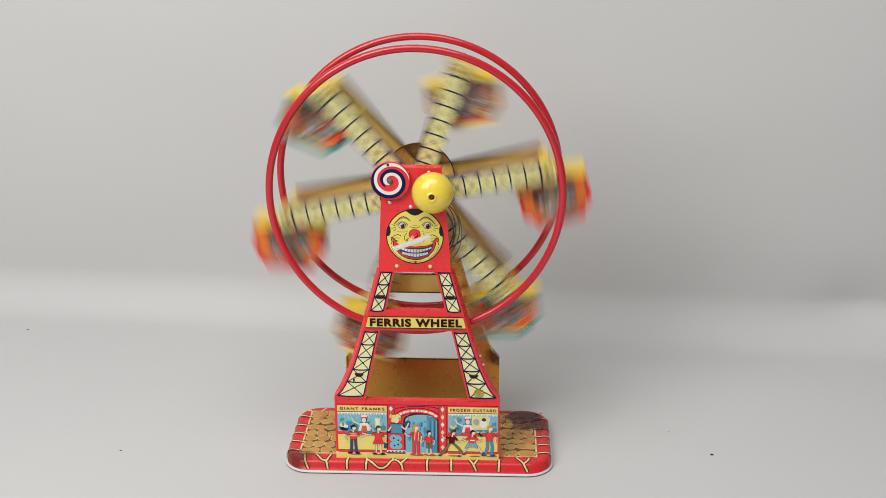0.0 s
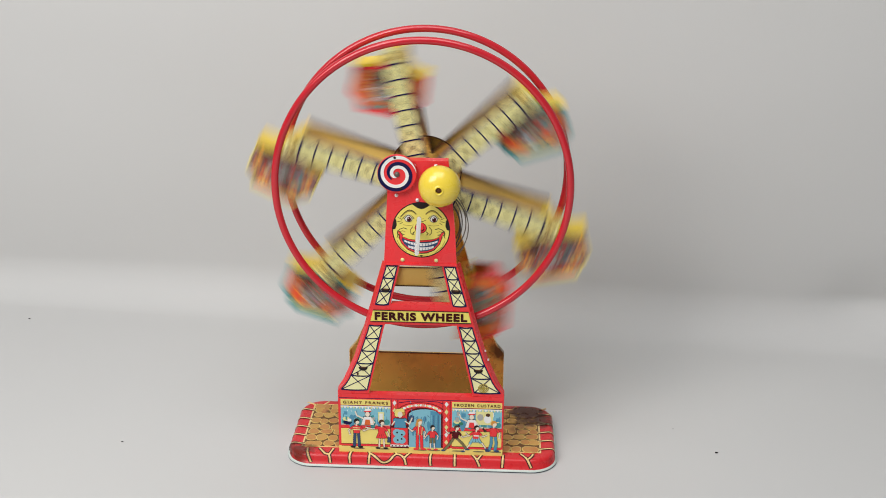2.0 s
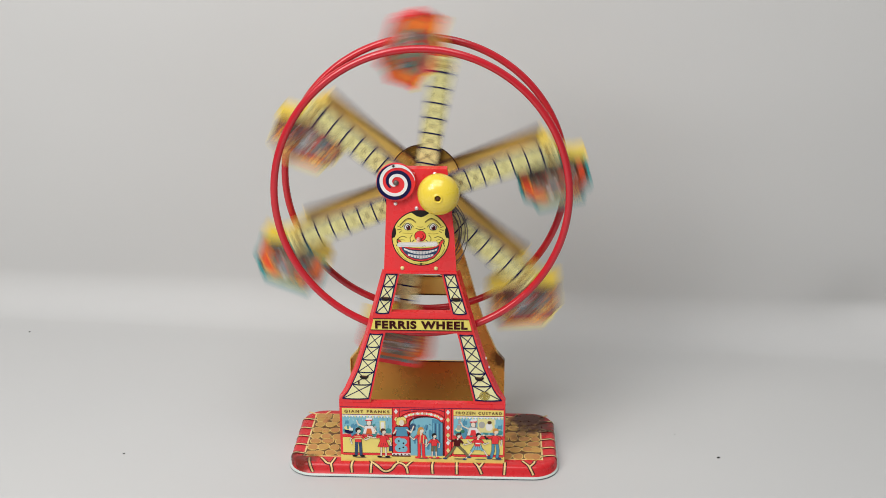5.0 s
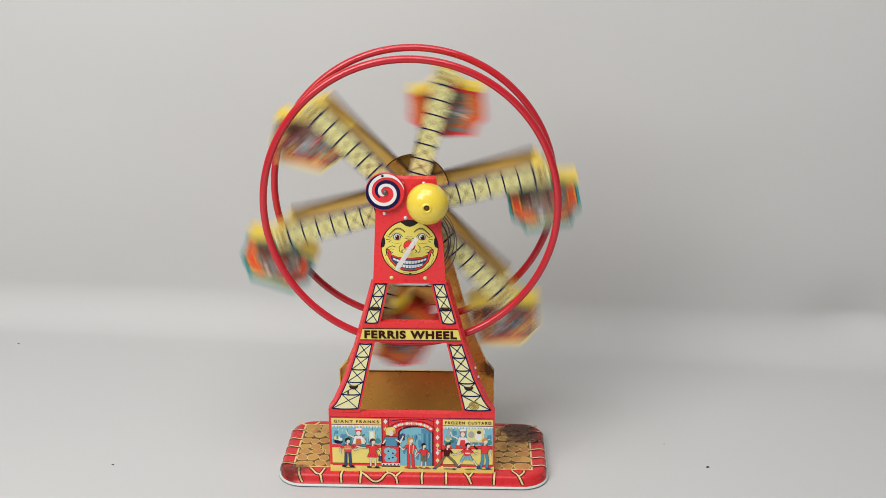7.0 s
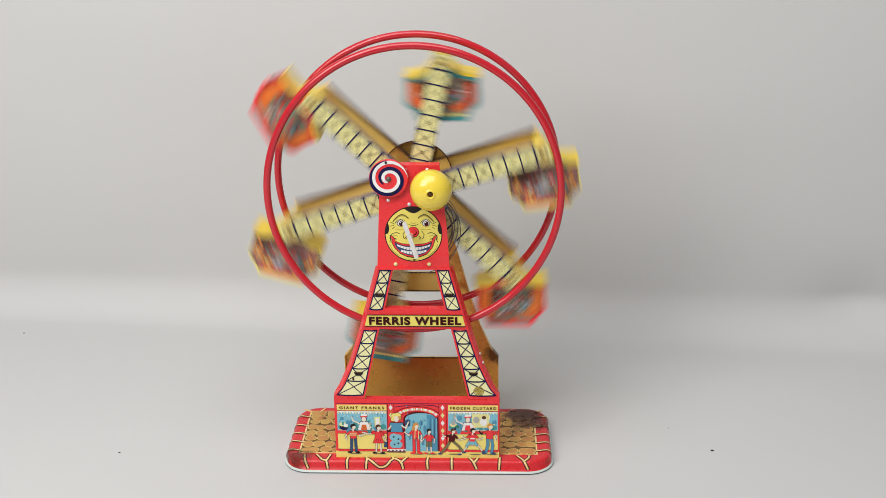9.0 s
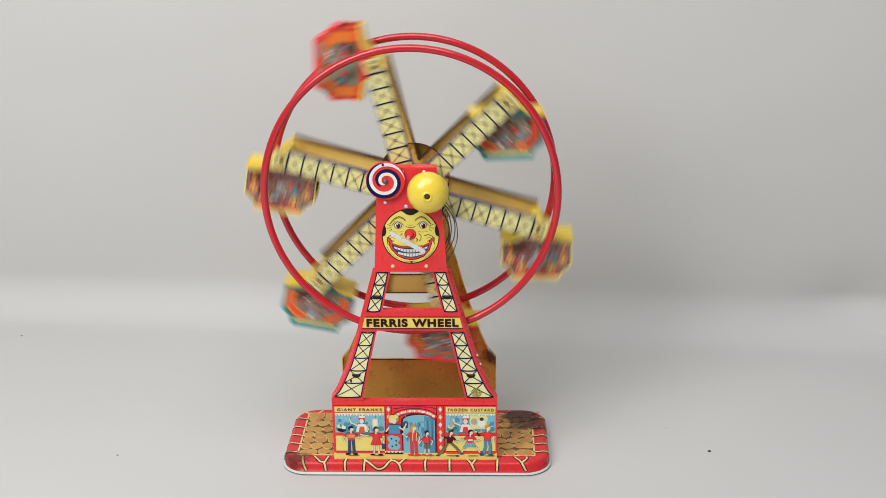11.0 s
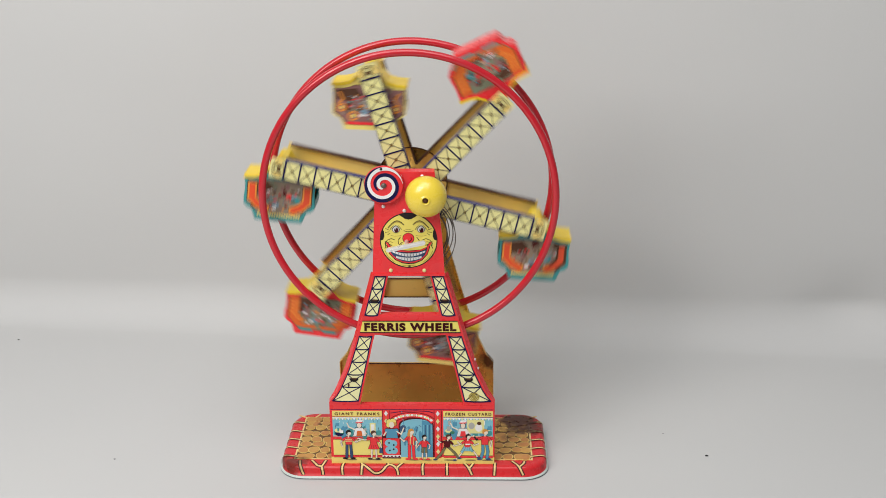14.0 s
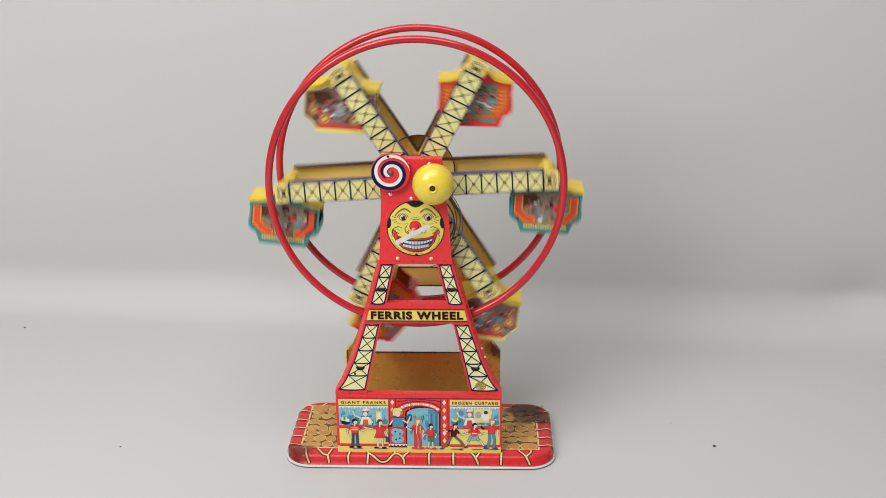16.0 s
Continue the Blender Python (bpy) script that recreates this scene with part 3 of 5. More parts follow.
def face_print():
    """A round clown mask in plain printed shapes."""
    bm = bmesh.new()
    cx, cz, k = 0.0003, 0.2377, 0.001
    y = F - 0.0006

    def P(pts):
        return [(cx + a * k, cz + b * k) for a, b in pts]

    def lay(pts, n, mi):
        slab(bm, P(pts), y - 0.00025 * n, y, mi)

    def line(pts, w, n, mi):
        stroke(bm, P(pts), w * k, y - 0.00025 * n, y, mi)
    lay(ellipse(0, 0, 25.8, 26.0, 48), 1, 1)
    lay(ellipse(0, 0, 24.9, 25.0, 48), 2, 0)
    # hair
    lay([(-8.5, 24.2), (-4, 25.2), (4, 25.2), (9.0, 24.2), (6.0, 22.0), (3.2, 20.3), (0.3, 19.6), (-3.0, 20.4), (-5.6, 22.2)], 3, 1)
    for s in (-1, 1):
        lay([(s * 24.9, 6.5), (s * 23.2, 11), (s * 21.9, 8.5), (s * 21.6, 4.0), (s * 22.8, 0.8), (s * 24.9, 0)], 3, 1)
    # brows, lids, eyes
    for s in (-1, 1):
        o = s * 11.2
        brow = [(o + q, 12.6 + 6.0 * math.cos((q + s * 1.3) / 7.2 * 1.45)) for q in (-7, -5, -3, -1, 1, 3, 5, 7)]
        lay(brow + [(a, b - 1.1 - 0.5 * math.cos((a - o) / 7.0 * 1.5)) for a, b in brow[::-1]], 3, 6)
        line(brow, 0.5, 4, 1)
        lid = [(o + q, 9.6 + 5.0 * math.cos(q / 5.4 * 1.5)) for q in (-5, -3.4, -1.7, 0, 1.7, 3.4, 5)]
        line(lid, 0.55, 3, 1)
        white = [(o + q, 8.6 + 4.6 * math.cos(q / 4.6 * 1.5)) for q in (-4.2, -3, -1.5, 0, 1.5, 3, 4.2)] + [(o + q, 8.3 - 1.9 * math.cos(q / 4.6 * 1.5)) for q in (3, 1.5, 0, -1.5, -3)]
        white = [(o + (a - o) * 0.80, 10.3 + (b - 9.3) * 0.92) for a, b in white]
        lay([(o + (a - o) * 1.3, 9.3 + (b - 9.3) * 1.25) for a, b in white], 3, 7)
        lay(white, 4, 3)
        lay(ellipse(o + 0.4, 10.0, 1.9, 2.2, 16), 5, 2)
        lay(ellipse(o + 0.4, 10.0, 0.8, 1.0, 12), 6, 1)
        lay(ellipse(o - 0.3, 11.1, 0.5, 0.5, 8), 7, 3)
        line(white[:7], 0.5, 7, 1)
        line(white[6:] + white[:1], 0.4, 7, 1)
        line([(o + q, 5.0 - 0.9 * math.cos(q / 5.2 * 1.5)) for q in (-4.6, -2.5, 0, 2.5, 4.6)], 0.4, 3, 6)
        line([(s * 16.9, 9.6), (s * 20.4, 11.3)], 0.45, 3, 1)
        line([(s * 17.2, 8.2), (s * 20.8, 7.6)], 0.45, 3, 1)
        line([(s * 16.6, 6.8), (s * 18.8, 5.2)], 0.45, 3, 1)
        # cheeks
        line([(s * 12.5, 0.6), (s * 15.5, 1.8), (s * 19.0, 0.4), (s * 21.2, -2.6), (s * 20.6, -5.6)], 0.55, 3, 1)
        line([(s * 14.0, -2.0), (s * 16.5, -1.0), (s * 18.6, -2.0)], 0.45, 3, 6)
        line([(s * 15.0, -4.6), (s * 17.6, -3.6), (s * 20.3, -4.6), (s * 21.4, -7.4)], 0.6, 3, 1)
        line([(s * 7.4, 3.0), (s * 9.4, 0.2), (s * 9.0, -3.2), (s * 7.4, -4.6)], 0.55, 3, 1)
        line([(s * 21.5, -9.5), (s * 18.6, -15.6), (s * 12.5, -20.8)], 0.5, 3, 6)
    line([(-4.2, 9.2), (-1.2, 8.2), (1.6, 8.2), (4.2, 9.2)], 0.5, 3, 1)
    line([(-2.6, 10.8), (0, 10.2), (2.4, 10.8)], 0.4, 3, 6)
    # smile
    up = [(-19.6, -3.8), (-16.2, -6.4), (-10.5, -8.6), (0, -9.6), (10.5, -8.5), (16.0, -6.1), (19.2, -3.4)]
    dn = [(18.9, -7), (16.9, -13), (11.8, -19), (5.4, -21.8), (0, -22.4), (-6, -21.6), (-12.2, -18.6), (-17.4, -13), (-20.0, -7.6)]
    lay(up + dn, 3, 1)
    lay([(a * 0.96, (b + 13) * 0.90 - 13) for a, b in up + dn], 4, 5)
    lay([(a * 0.85, (b + 15) * 0.70 - 15.0) for a, b in up + dn], 5, 1)
    lay([(a * 0.83, (b + 15) * 0.66 - 15.2) for a, b in up + dn], 5.5, 4)
    for r, n, step in ((0, 11, 2.7), (1, 9, 2.55)):
        for i in range(n):
            a = (i - (n - 1) / 2) * step
            b = (-13.7 if r == 0 else -17.5) + 0.016 * a * a
            tip = 0.016 * a * step
            hi = 1.6 - 0.06 * abs(a)
            lay([(a - step * 0.48, b - hi - tip), (a + step * 0.48, b - hi + tip), (a + step * 0.48, b + hi + tip), (a - step * 0.48, b + hi - tip)], 6, 3)
            line([(a + step * 0.5, b - hi * 0.9 + tip), (a + step * 0.5, b + hi * 0.4 + tip)], 0.35, 7, 4)
    gum = [(q, -15.6 + 0.016 * q * q) for q in (-13, -10.5, -8, -5, -2, 2, 5, 8, 10.5, 13)]
    line(gum, 0.9, 8, 4)
    line([(-6, -23.4), (0, -24.0), (6, -23.3)], 0.4, 3, 6)
    lay(ellipse(0.3, -24.2, 1.3, 0.7, 10), 3, 1)
    for s in (-1, 1):
        lay([(s * 17.2, -6.8), (s * 19.6, -4.2), (s * 20.6, -1.6), (s * 18.4, -2.4), (s * 16.0, -5.4)], 4, 5)
        line([(s * 16.4, -5.2), (s * 18.6, -1.8), (s * 21.0, -1.0), (s * 20.4, -4.6)], 0.45, 5, 1)
    # nose
    lay(ellipse(-0.2, 2.0, 5.3, 5.1, 24), 4, 1)
    lay(ellipse(-0.2, 2.2, 4.8, 4.6, 24), 5, 5)
    lay(ellipse(0.1, 1.5, 2.9, 2.7, 16), 6, 2)
    lay(ellipse(-0.2, 2.0, 2.5, 2.3, 16), 7, 5)
    for s in (-1, 1):
        line([(s * 5.2 - 0.5, -1.6), (s * 6.8 - 0.5, -3.0), (s * 5.6 - 0.5, -4.6)], 0.6, 4, 1)
    press(bm, y, 0.4)
    part("face_print", bm, [FACEYELLOW, BLACK, MAROON, WHITE, DENIM, RED, OCHRE, CREAM], front, "yellow clown mask print with wide smile")
    for x, z in ((-0.0163, 0.2092), (0.0139, 0.2092), (-0.003, 0.2655), (-0.0215, 0.2695), (0.0133, 0.2970), (-0.0060, 0.2970)):
        bm = bmesh.new()
        lathe(bm, [(0.0018, F - 0.0006), (0.0017, F - 0.0012), (0.0010, F - 0.0018), (0.0001, F - 0.0020)], x, z, 14)
        part("rivet", bm, CREAM if z < 0.25 else STEEL, front)
    for x, z in ((0.0571, 0.1195), (0.0600, 0.1105)):
        bm = bmesh.new()
        lathe(bm, [(0.0010, F + 0.0058), (0.0009, F + 0.0036), (0.0001, F + 0.0028)], x + 0.0022, z, 10)
        part("rivet", bm, STEEL, front)
    # turned lower lip and top lip of the head
    bm = bmesh.new()
    slab(bm, [(-0.0328, 0.2042), (0.0328, 0.2042), (0.0325, 0.2062), (-0.0325, 0.2062)], F - 0.0016, F + 0.0016)
    part("head_lip", bm, RED, front)
    bm = bmesh.new()
    slab(bm, [(-0.0279, 0.2995), (0.0241, 0.2995), (0.0239, 0.3012), (-0.0276, 0.3012)], F - 0.0002, F + 0.010)
    part("head_top", bm, RED, front)


face_print()


def inked(bm, pts, y0, y1, mi, ink, w=0.00035):
    """A printed shape with a dark outline round it."""
    area = sum(a[0] * b[1] - b[0] * a[1] for a, b in zip(pts, pts[1:] + pts[:1]))
    pts = pts if area > 0 else pts[::-1]
    n, out = len(pts), []
    for i in range(n):
        a, b, c = Vector(pts[i - 1]), Vector(pts[i]), Vector(pts[(i + 1) % n])
        d, e = (b - a).normalized(), (c - b).normalized()
        m = Vector((d.y, -d.x)) + Vector((e.y, -e.x))
        m = m.normalized() if m.length > 1e-6 else Vector((d.y, -d.x))
        out.append(tuple(b + m * w * 1.15))
    slab(bm, out, y0 + 0.00018, y1, ink)
    slab(bm, pts, y0, y1, mi)


def limb(bm, pts, w, y, n, mi, ink):
    stroke(bm, pts, w + 0.0004, y - 0.00022 * n + 0.0001, y, ink)
    stroke(bm, pts, w, y - 0.00022 * n, y, mi)


def figure(bm, x, z, h, hair, top, low, feet, reach, y, lean=0.0, skirt=0.0, bare=0.0, shoe=1, skin=14):
    """A small printed mark of plain blobs and bars of colour; feet and reach are offsets for legs and arms in its height."""
    def at(a, b):
        return (x + (a + lean * b) * h, z + b * h)
    hip, neck = 0.47, 0.73
    for k, (fx, fz) in enumerate(feet):
        a, b = at(0.055 * (2 * k - 1), hip), at(fx, fz + 0.03)
        knee = (0.5 * (a[0] + b[0]) + 0.03 * h * (1 if lean else 0), 0.5 * (a[1] + b[1]))
        limb(bm, [a, knee, b], 0.046 * h, y, 2, skin if bare else low, 1)
        if bare:
            cut = tuple(p + (q - p) * (1 - bare) for p, q in zip(a, b))
            limb(bm, [a, cut], 0.078 * h, y, 3, low, 1)
        else:
            limb(bm, [a, knee, b], 0.078 * h, y, 3, low, 1)
        e = 0.045 * h * (1 if k else -1)
        slab(bm, ellipse(b[0] + e, b[1] - 0.03 * h, 0.075 * h, 0.030 * h, 10), y - 0.0009, y, shoe)
    if skirt:
        inked(bm, [at(-skirt, 0.34), at(skirt, 0.34), at(0.08, 0.56), at(-0.08, 0.56)], y - 0.0009, y, low, 1)
        for q in (-0.5, 0.0, 0.5):
            stroke(bm, [at(q * skirt, 0.36), at(q * 0.09, 0.50)], 0.00025, y - 0.0010, y, 1)
    inked(bm, [at(-0.085, hip), at(0.085, hip), at(0.10, 0.60), at(0.115, 0.70), at(0.05, neck), at(-0.05, neck), at(-0.115, 0.70), at(-0.10, 0.60)], y - 0.0010, y, top, 1)
    for k, (ex, ez, hx, hz) in enumerate(reach):
        sh = at(0.10 * (2 * k - 1), 0.685)
        el, ha = at(ex, ez), at(hx, hz)
        limb(bm, [sh, el, ha], 0.036 * h, y, 5, skin, 1)
        limb(bm, [sh, tuple(p + (q - p) * 0.55 for p, q in zip(sh, el))], 0.058 * h, y, 6, top, 1)
        slab(bm, ellipse(ha[0], ha[1], 0.026 * h, 0.024 * h, 8), y - 0.0013, y, skin)
    stroke(bm, [at(0, 0.72), at(0, 0.78)], 0.045 * h, y - 0.0011, y, skin)
    c = at(0.015, 0.855)
    slab(bm, ellipse(c[0] - 0.012 * h, c[1] + 0.018 * h, 0.084 * h, 0.086 * h, 14), y - 0.0013, y, hair)
    slab(bm, [(c[0] + p * h, c[1] + q * h) for p, q in ((-0.015, -0.080), (0.032, -0.074), (0.068, -0.02), (0.064, 0.024), (0.018, 0.036), (-0.034, 0.014), (-0.046, -0.032))], y - 0.0015, y, skin)


def fair_panel():
    """The printed fairground stalls on the lower panel."""
    mats = [RED, BLACK, YELLOW, BLUE, WHITE, TEAL, MAROON, CREAM, PINK, BROWN, ORANGE, NAVY, GREEN, GREY, SKIN, KHAKI, DENIM, DEEPBLUE, GINGER]
    R, K, Y, B, W, T, M, C, P, N, O, V, G, A, S, Q, D, X, H = range(19)
    bm = bmesh.new()
    y = F

    def box(x0, z0, x1, z1, mi, n=1):
        slab(bm, rect(x0, z0, x1, z1), y - 0.00025 * n, y, mi)
    stroke(bm, [(-0.0765, 0.0700), (0.0765, 0.0700)], 0.0006, y - 0.0003, y, V)
    box(-0.0775, 0.0118, 0.0775, 0.0200, Y, 2)
    for x0, x1 in ((-0.0752, -0.0284), (0.0295, 0.0762)):
        box(x0 - 0.0004, 0.0623, x1 + 0.0004, 0.0690, K, 1)
        box(x0, 0.0627, x1, 0.0686, Y, 2)
        box(x0, 0.0415, x1, 0.0618, B, 2)
        box(x0 - 0.0012, 0.0188, x1 + 0.0012, 0.0622, M, 1)
        box(x0, 0.0220, x1, 0.0386, Y, 2)
        box(x0, 0.0382, x1, 0.0420, M, 2)
        box(x0, 0.0386, x1, 0.0414, R, 3)
        box(x0 + 0.001, 0.0417, x1 - 0.001, 0.0428, P, 3)
        box(x0, 0.0194, x1, 0.0221, M, 3)
        box(x0, 0.0197, x1, 0.0216, R, 4)
        for i in range(7):
            u = x0 + (x1 - x0) * (i + 0.5) / 7
            slab(bm, ellipse(u, 0.0455, 0.0028, 0.0030 + 0.0022 * ((i * 5) % 3), 9), y - 0.00075, y, X if i % 2 else T)
        slab(bm, ellipse(x0 + 0.0062, 0.0448, 0.0042, 0.0030, 10), y - 0.0008, y, V)
        slab(bm, ellipse(x0 + 0.0050, 0.0480, 0.0034, 0.0022, 10), y - 0.0009, y, C)
        slab(bm, ellipse(x0 + 0.0085, 0.0462, 0.0022, 0.0018, 10), y - 0.0009, y, G)
        # fringed awning
        box(x0, 0.0608, x1, 0.0620, W, 3)
        for i in range(17):
            u = x0 + (x1 - x0) * (i + 0.5) / 17
            slab(bm, [(u - 0.0011, 0.0610), (u + 0.0011, 0.0610), (u + 0.0004, 0.0592), (u - 0.0004, 0.0592)], y - 0.0010, y, W if i % 2 else C)
        stroke(bm, [(x0, 0.0622), (x1, 0.0622)], 0.0003, y - 0.0011, y, V)
        # shelves and wares
        rnd = random.Random(int(x1 * 1e4))
        for i in range(9):
            u = x0 + 0.003 + (x1 - x0 - 0.006) * rnd.random()
            v = 0.044 + 0.011 * rnd.random()
            inked(bm, rect(u, v, u + rnd.uniform(0.0015, 0.004), v + rnd.uniform(0.002, 0.005)), y - 0.0009, y, rnd.choice((W, C, T, X, X, B, A, W)), X, 0.00025)
        for i in range(14):
            u = x0 + 0.002 + (x1 - x0 - 0.004) * rnd.random()
            v = 0.046 + 0.012 * rnd.random()
            stroke(bm, [(u, v), (u + rnd.uniform(-0.001, 0.001), v + rnd.uniform(0.001, 0.004))], 0.0003, y - 0.0006, y, rnd.choice((V, K, W)))
    # window of the custard stall
    box(0.0520, 0.0455, 0.0680, 0.0595, C, 4)
    slab(bm, ellipse(0.0560, 0.0535, 0.0030, 0.0035, 12), y - 0.0013, y, A)
    slab(bm, ellipse(0.0628, 0.0515, 0.0034, 0.0042, 12), y - 0.0013, y, W)
    slab(bm, ellipse(0.0632, 0.0560, 0.0020, 0.0018, 12), y - 0.0015, y, N)
    box(-0.0400, 0.0455, -0.0345, 0.0560, C, 4)
    box(-0.0388, 0.0465, -0.0357, 0.0545, W, 5)
    # columns with diamond ornaments
    for x0, x1 in ((-0.0272, -0.0216), (0.0212, 0.0274)):
        box(x0 - 0.0006, 0.0190, x1 + 0.0006, 0.0692, M, 2)
        box(x0, 0.0190, x1, 0.0692, R, 3)
        m = (x0 + x1) / 2
        for i in range(6 if x0 > 0 else 2):
            z = 0.0660 - 0.0080 * i
            slab(bm, [(m, z + 0.0028), (m + 0.0018, z), (m, z - 0.0028), (m - 0.0018, z)], y - 0.0012, y, C if i % 2 else W)
            slab(bm, ellipse(m, z - 0.0040, 0.0010, 0.0009, 8), y - 0.0012, y, O)
    # arch and gate
    arch = [(-0.0110, 0.0200), (0.0192, 0.0200)] + [(0.0041 + 0.0151 * math.cos(radians(a)), 0.0540 + 0.0062 * math.sin(radians(a))) for a in range(0, 181, 15)]
    outer = [(-0.0216, 0.0200), (0.0206, 0.0200), (0.0206, 0.0692), (-0.0216, 0.0692)]
    slab(bm, outer, y - 0.0004, y, R)
    slab(bm, [(-0.0128, 0.0200), (0.0204, 0.0200)] + [(0.0038 + 0.0166 * math.cos(radians(a)), 0.0540 + 0.0080 * math.sin(radians(a))) for a in range(0, 181, 15)], y - 0.0006, y, M)
    slab(bm, arch, y - 0.0008, y, B)
    slab(bm, [(0.0092, 0.0200), (0.0192, 0.0200), (0.0192, 0.0540), (0.0165, 0.0575), (0.0092, 0.0590)], y - 0.0009, y, X)
    for u, v, a, b, mi in ((-0.0085, 0.050, 0.0060, 0.0040, D), (-0.0030, 0.047, 0.0030, 0.0060, X), (0.0040, 0.050, 0.0040, 0.0030, X), (0.0075, 0.043, 0.0030, 0.0050, X), (-0.0070, 0.036, 0.0030, 0.0040, X), (0.0055, 0.030, 0.0035, 0.0040, X)):
        slab(bm, [(u + a * 0.5 * math.cos(q) * (1 + 0.25 * math.sin(3 * q + u * 900)), v + b * math.sin(q)) for q in (0.6 * e for e in range(10))], y - 0.00095, y, mi)
    for u in (-0.0095, -0.0055, -0.001, 0.003, 0.0065):
        stroke(bm, [(u, 0.041 + 300 * u * u), (u + 0.002, 0.052)], 0.0005, y - 0.0011, y, X if u < 0 else D)
    for i in range(5):
        stroke(bm, [(0.0105 + 0.002 * i, 0.034), (0.0105 + 0.002 * i, 0.054)], 0.0006, y - 0.0011, y, D if i % 2 else B)
    band = [(0.0002 + 0.0206 * math.sin(radians(a)), 0.0520 + 0.0124 * math.cos(radians(a)) ** 0.8) for a in range(-66, 67, 6)]
    stroke(bm, band, 0.0056, y - 0.0011, y, M)
    stroke(bm, band, 0.0046, y - 0.0013, y, R)
    for i, (u, v) in enumerate(band[1:-1]):
        slab(bm, ellipse(u, v, 0.0008 + 0.0004 * (i % 3), 0.0013, 8), y - 0.0015, y, (W, C, W, P)[i % 4])
    stroke(bm, [(-0.0200, 0.0664), (-0.008, 0.0684), (0.0041, 0.0688), (0.016, 0.0682), (0.0206, 0.0664)], 0.0006, y - 0.0008, y, V)
    # ticket booth
    box(-0.0288, 0.0185, -0.0112, 0.0430, M, 4)
    box(-0.0278, 0.0205, -0.0122, 0.0400, R, 5)
    box(-0.0288, 0.0200, -0.0112, 0.0222, W, 5)
    for i in range(5):
        slab(bm, [(-0.0280 + 0.0035 * i, 0.0203), (-0.0256 + 0.0035 * i, 0.0203), (-0.0268 + 0.0035 * i, 0.0219)], y - 0.0015, y, M)
    for u, v, r in ((-0.0222, 0.0350, 0.0040), (-0.0180, 0.0345, 0.0036), (-0.0218, 0.0275, 0.0042), (-0.0178, 0.0270, 0.0038), (-0.0200, 0.0310, 0.0036)):
        slab(bm, ellipse(u, v, r, r * 0.98, 14), y - 0.0016, y, B)
    for u, v in ((-0.0222, 0.0352), (-0.0178, 0.0330), (-0.0216, 0.0272), (-0.0180, 0.0285)):
        slab(bm, ellipse(u, v, 0.0009, 0.0009, 8), y - 0.0019, y, K)
    press(bm, F, 0.35)
    part("stall_print", bm, mats, front, "printed blue and yellow fairground stalls")
    bm = bmesh.new()
    yy = F - 0.0013
    for u, v, r in ((-0.0212, 0.0572, 0.0030), (-0.0180, 0.0578, 0.0030), (-0.0222, 0.0540, 0.0022), (-0.0165, 0.0552, 0.0020)):
        inked(bm, ellipse(u, v, r, r, 12), yy - 0.0010, yy, H if u > -0.017 else Y, N, 0.0003)
    slab(bm, ellipse(-0.0193, 0.0543, 0.0024, 0.0032, 12), yy - 0.0014, yy, S)
    for u in (-0.0236, -0.0150):
        inked(bm, ellipse(u, 0.0480, 0.0022, 0.0024, 12), yy - 0.0011, yy, X, K)
    inked(bm, [(-0.0250, 0.0405), (-0.0135, 0.0405), (-0.0152, 0.0500), (-0.0232, 0.0500)], yy - 0.0010, yy, X, K)
    stroke(bm, [(-0.0145, 0.0475), (-0.0105, 0.0445), (-0.0080, 0.0510)], 0.0012, yy - 0.0012, yy, S)
    stroke(bm, [(-0.0245, 0.0470), (-0.0270, 0.0430)], 0.0012, yy - 0.0012, yy, S)
    for x, apron in ((-0.0500, O), (0.0480, R)):
        inked(bm, ellipse(x, 0.0537, 0.0022, 0.0027, 12), yy - 0.0010, yy, S, K)
        slab(bm, [(x - 0.0030, 0.0562), (x + 0.0026, 0.0562), (x + 0.0036, 0.0592), (x - 0.0022, 0.0590)], yy - 0.0012, yy, W)
        stroke(bm, [(x - 0.003, 0.0565), (x + 0.003, 0.0568)], 0.0010, yy - 0.0014, yy, R)
        inked(bm, [(x - 0.0060, 0.0425), (x + 0.0060, 0.0425), (x + 0.0035, 0.0508), (x - 0.0035, 0.0508)], yy - 0.0009, yy, W, K)
        slab(bm, [(x - 0.0030, 0.0425), (x + 0.0030, 0.0425), (x + 0.0020, 0.0480), (x - 0.0020, 0.0480)], yy - 0.0011, yy, apron)
        stroke(bm, [(x - 0.004, 0.049), (x - 0.010, 0.0520), (x - 0.0115, 0.0560)], 0.0011, yy - 0.0012, yy, S)
        stroke(bm, [(x + 0.004, 0.049), (x + 0.0065, 0.0450), (x + 0.0030, 0.0432)], 0.0011, yy - 0.0012, yy, S)
    stand = ((-0.075, 0.0), (0.075, 0.0))
    figure(bm, -0.0605, 0.0187, 0.0314, K, R, D, stand, ((-0.24, 0.56, -0.20, 0.42), (0.22, 0.55, 0.34, 0.62)), yy)
    slab(bm, rect(-0.0640, 0.0367, -0.0570, 0.0375), yy - 0.0015, yy, C)
    slab(bm, rect(-0.0638, 0.0387, -0.0572, 0.0394), yy - 0.0015, yy, C)
    figure(bm, -0.0368, 0.0182, 0.0314, N, R, R, stand, ((-0.26, 0.64, -0.46, 0.69), (0.20, 0.52, 0.23, 0.40)), yy, 0.0, 0.17, 0.72)
    inked(bm, [(-0.0315, 0.0247), (-0.0283, 0.0247), (-0.0290, 0.0304), (-0.0308, 0.0304)], yy - 0.0012, yy, D, K)
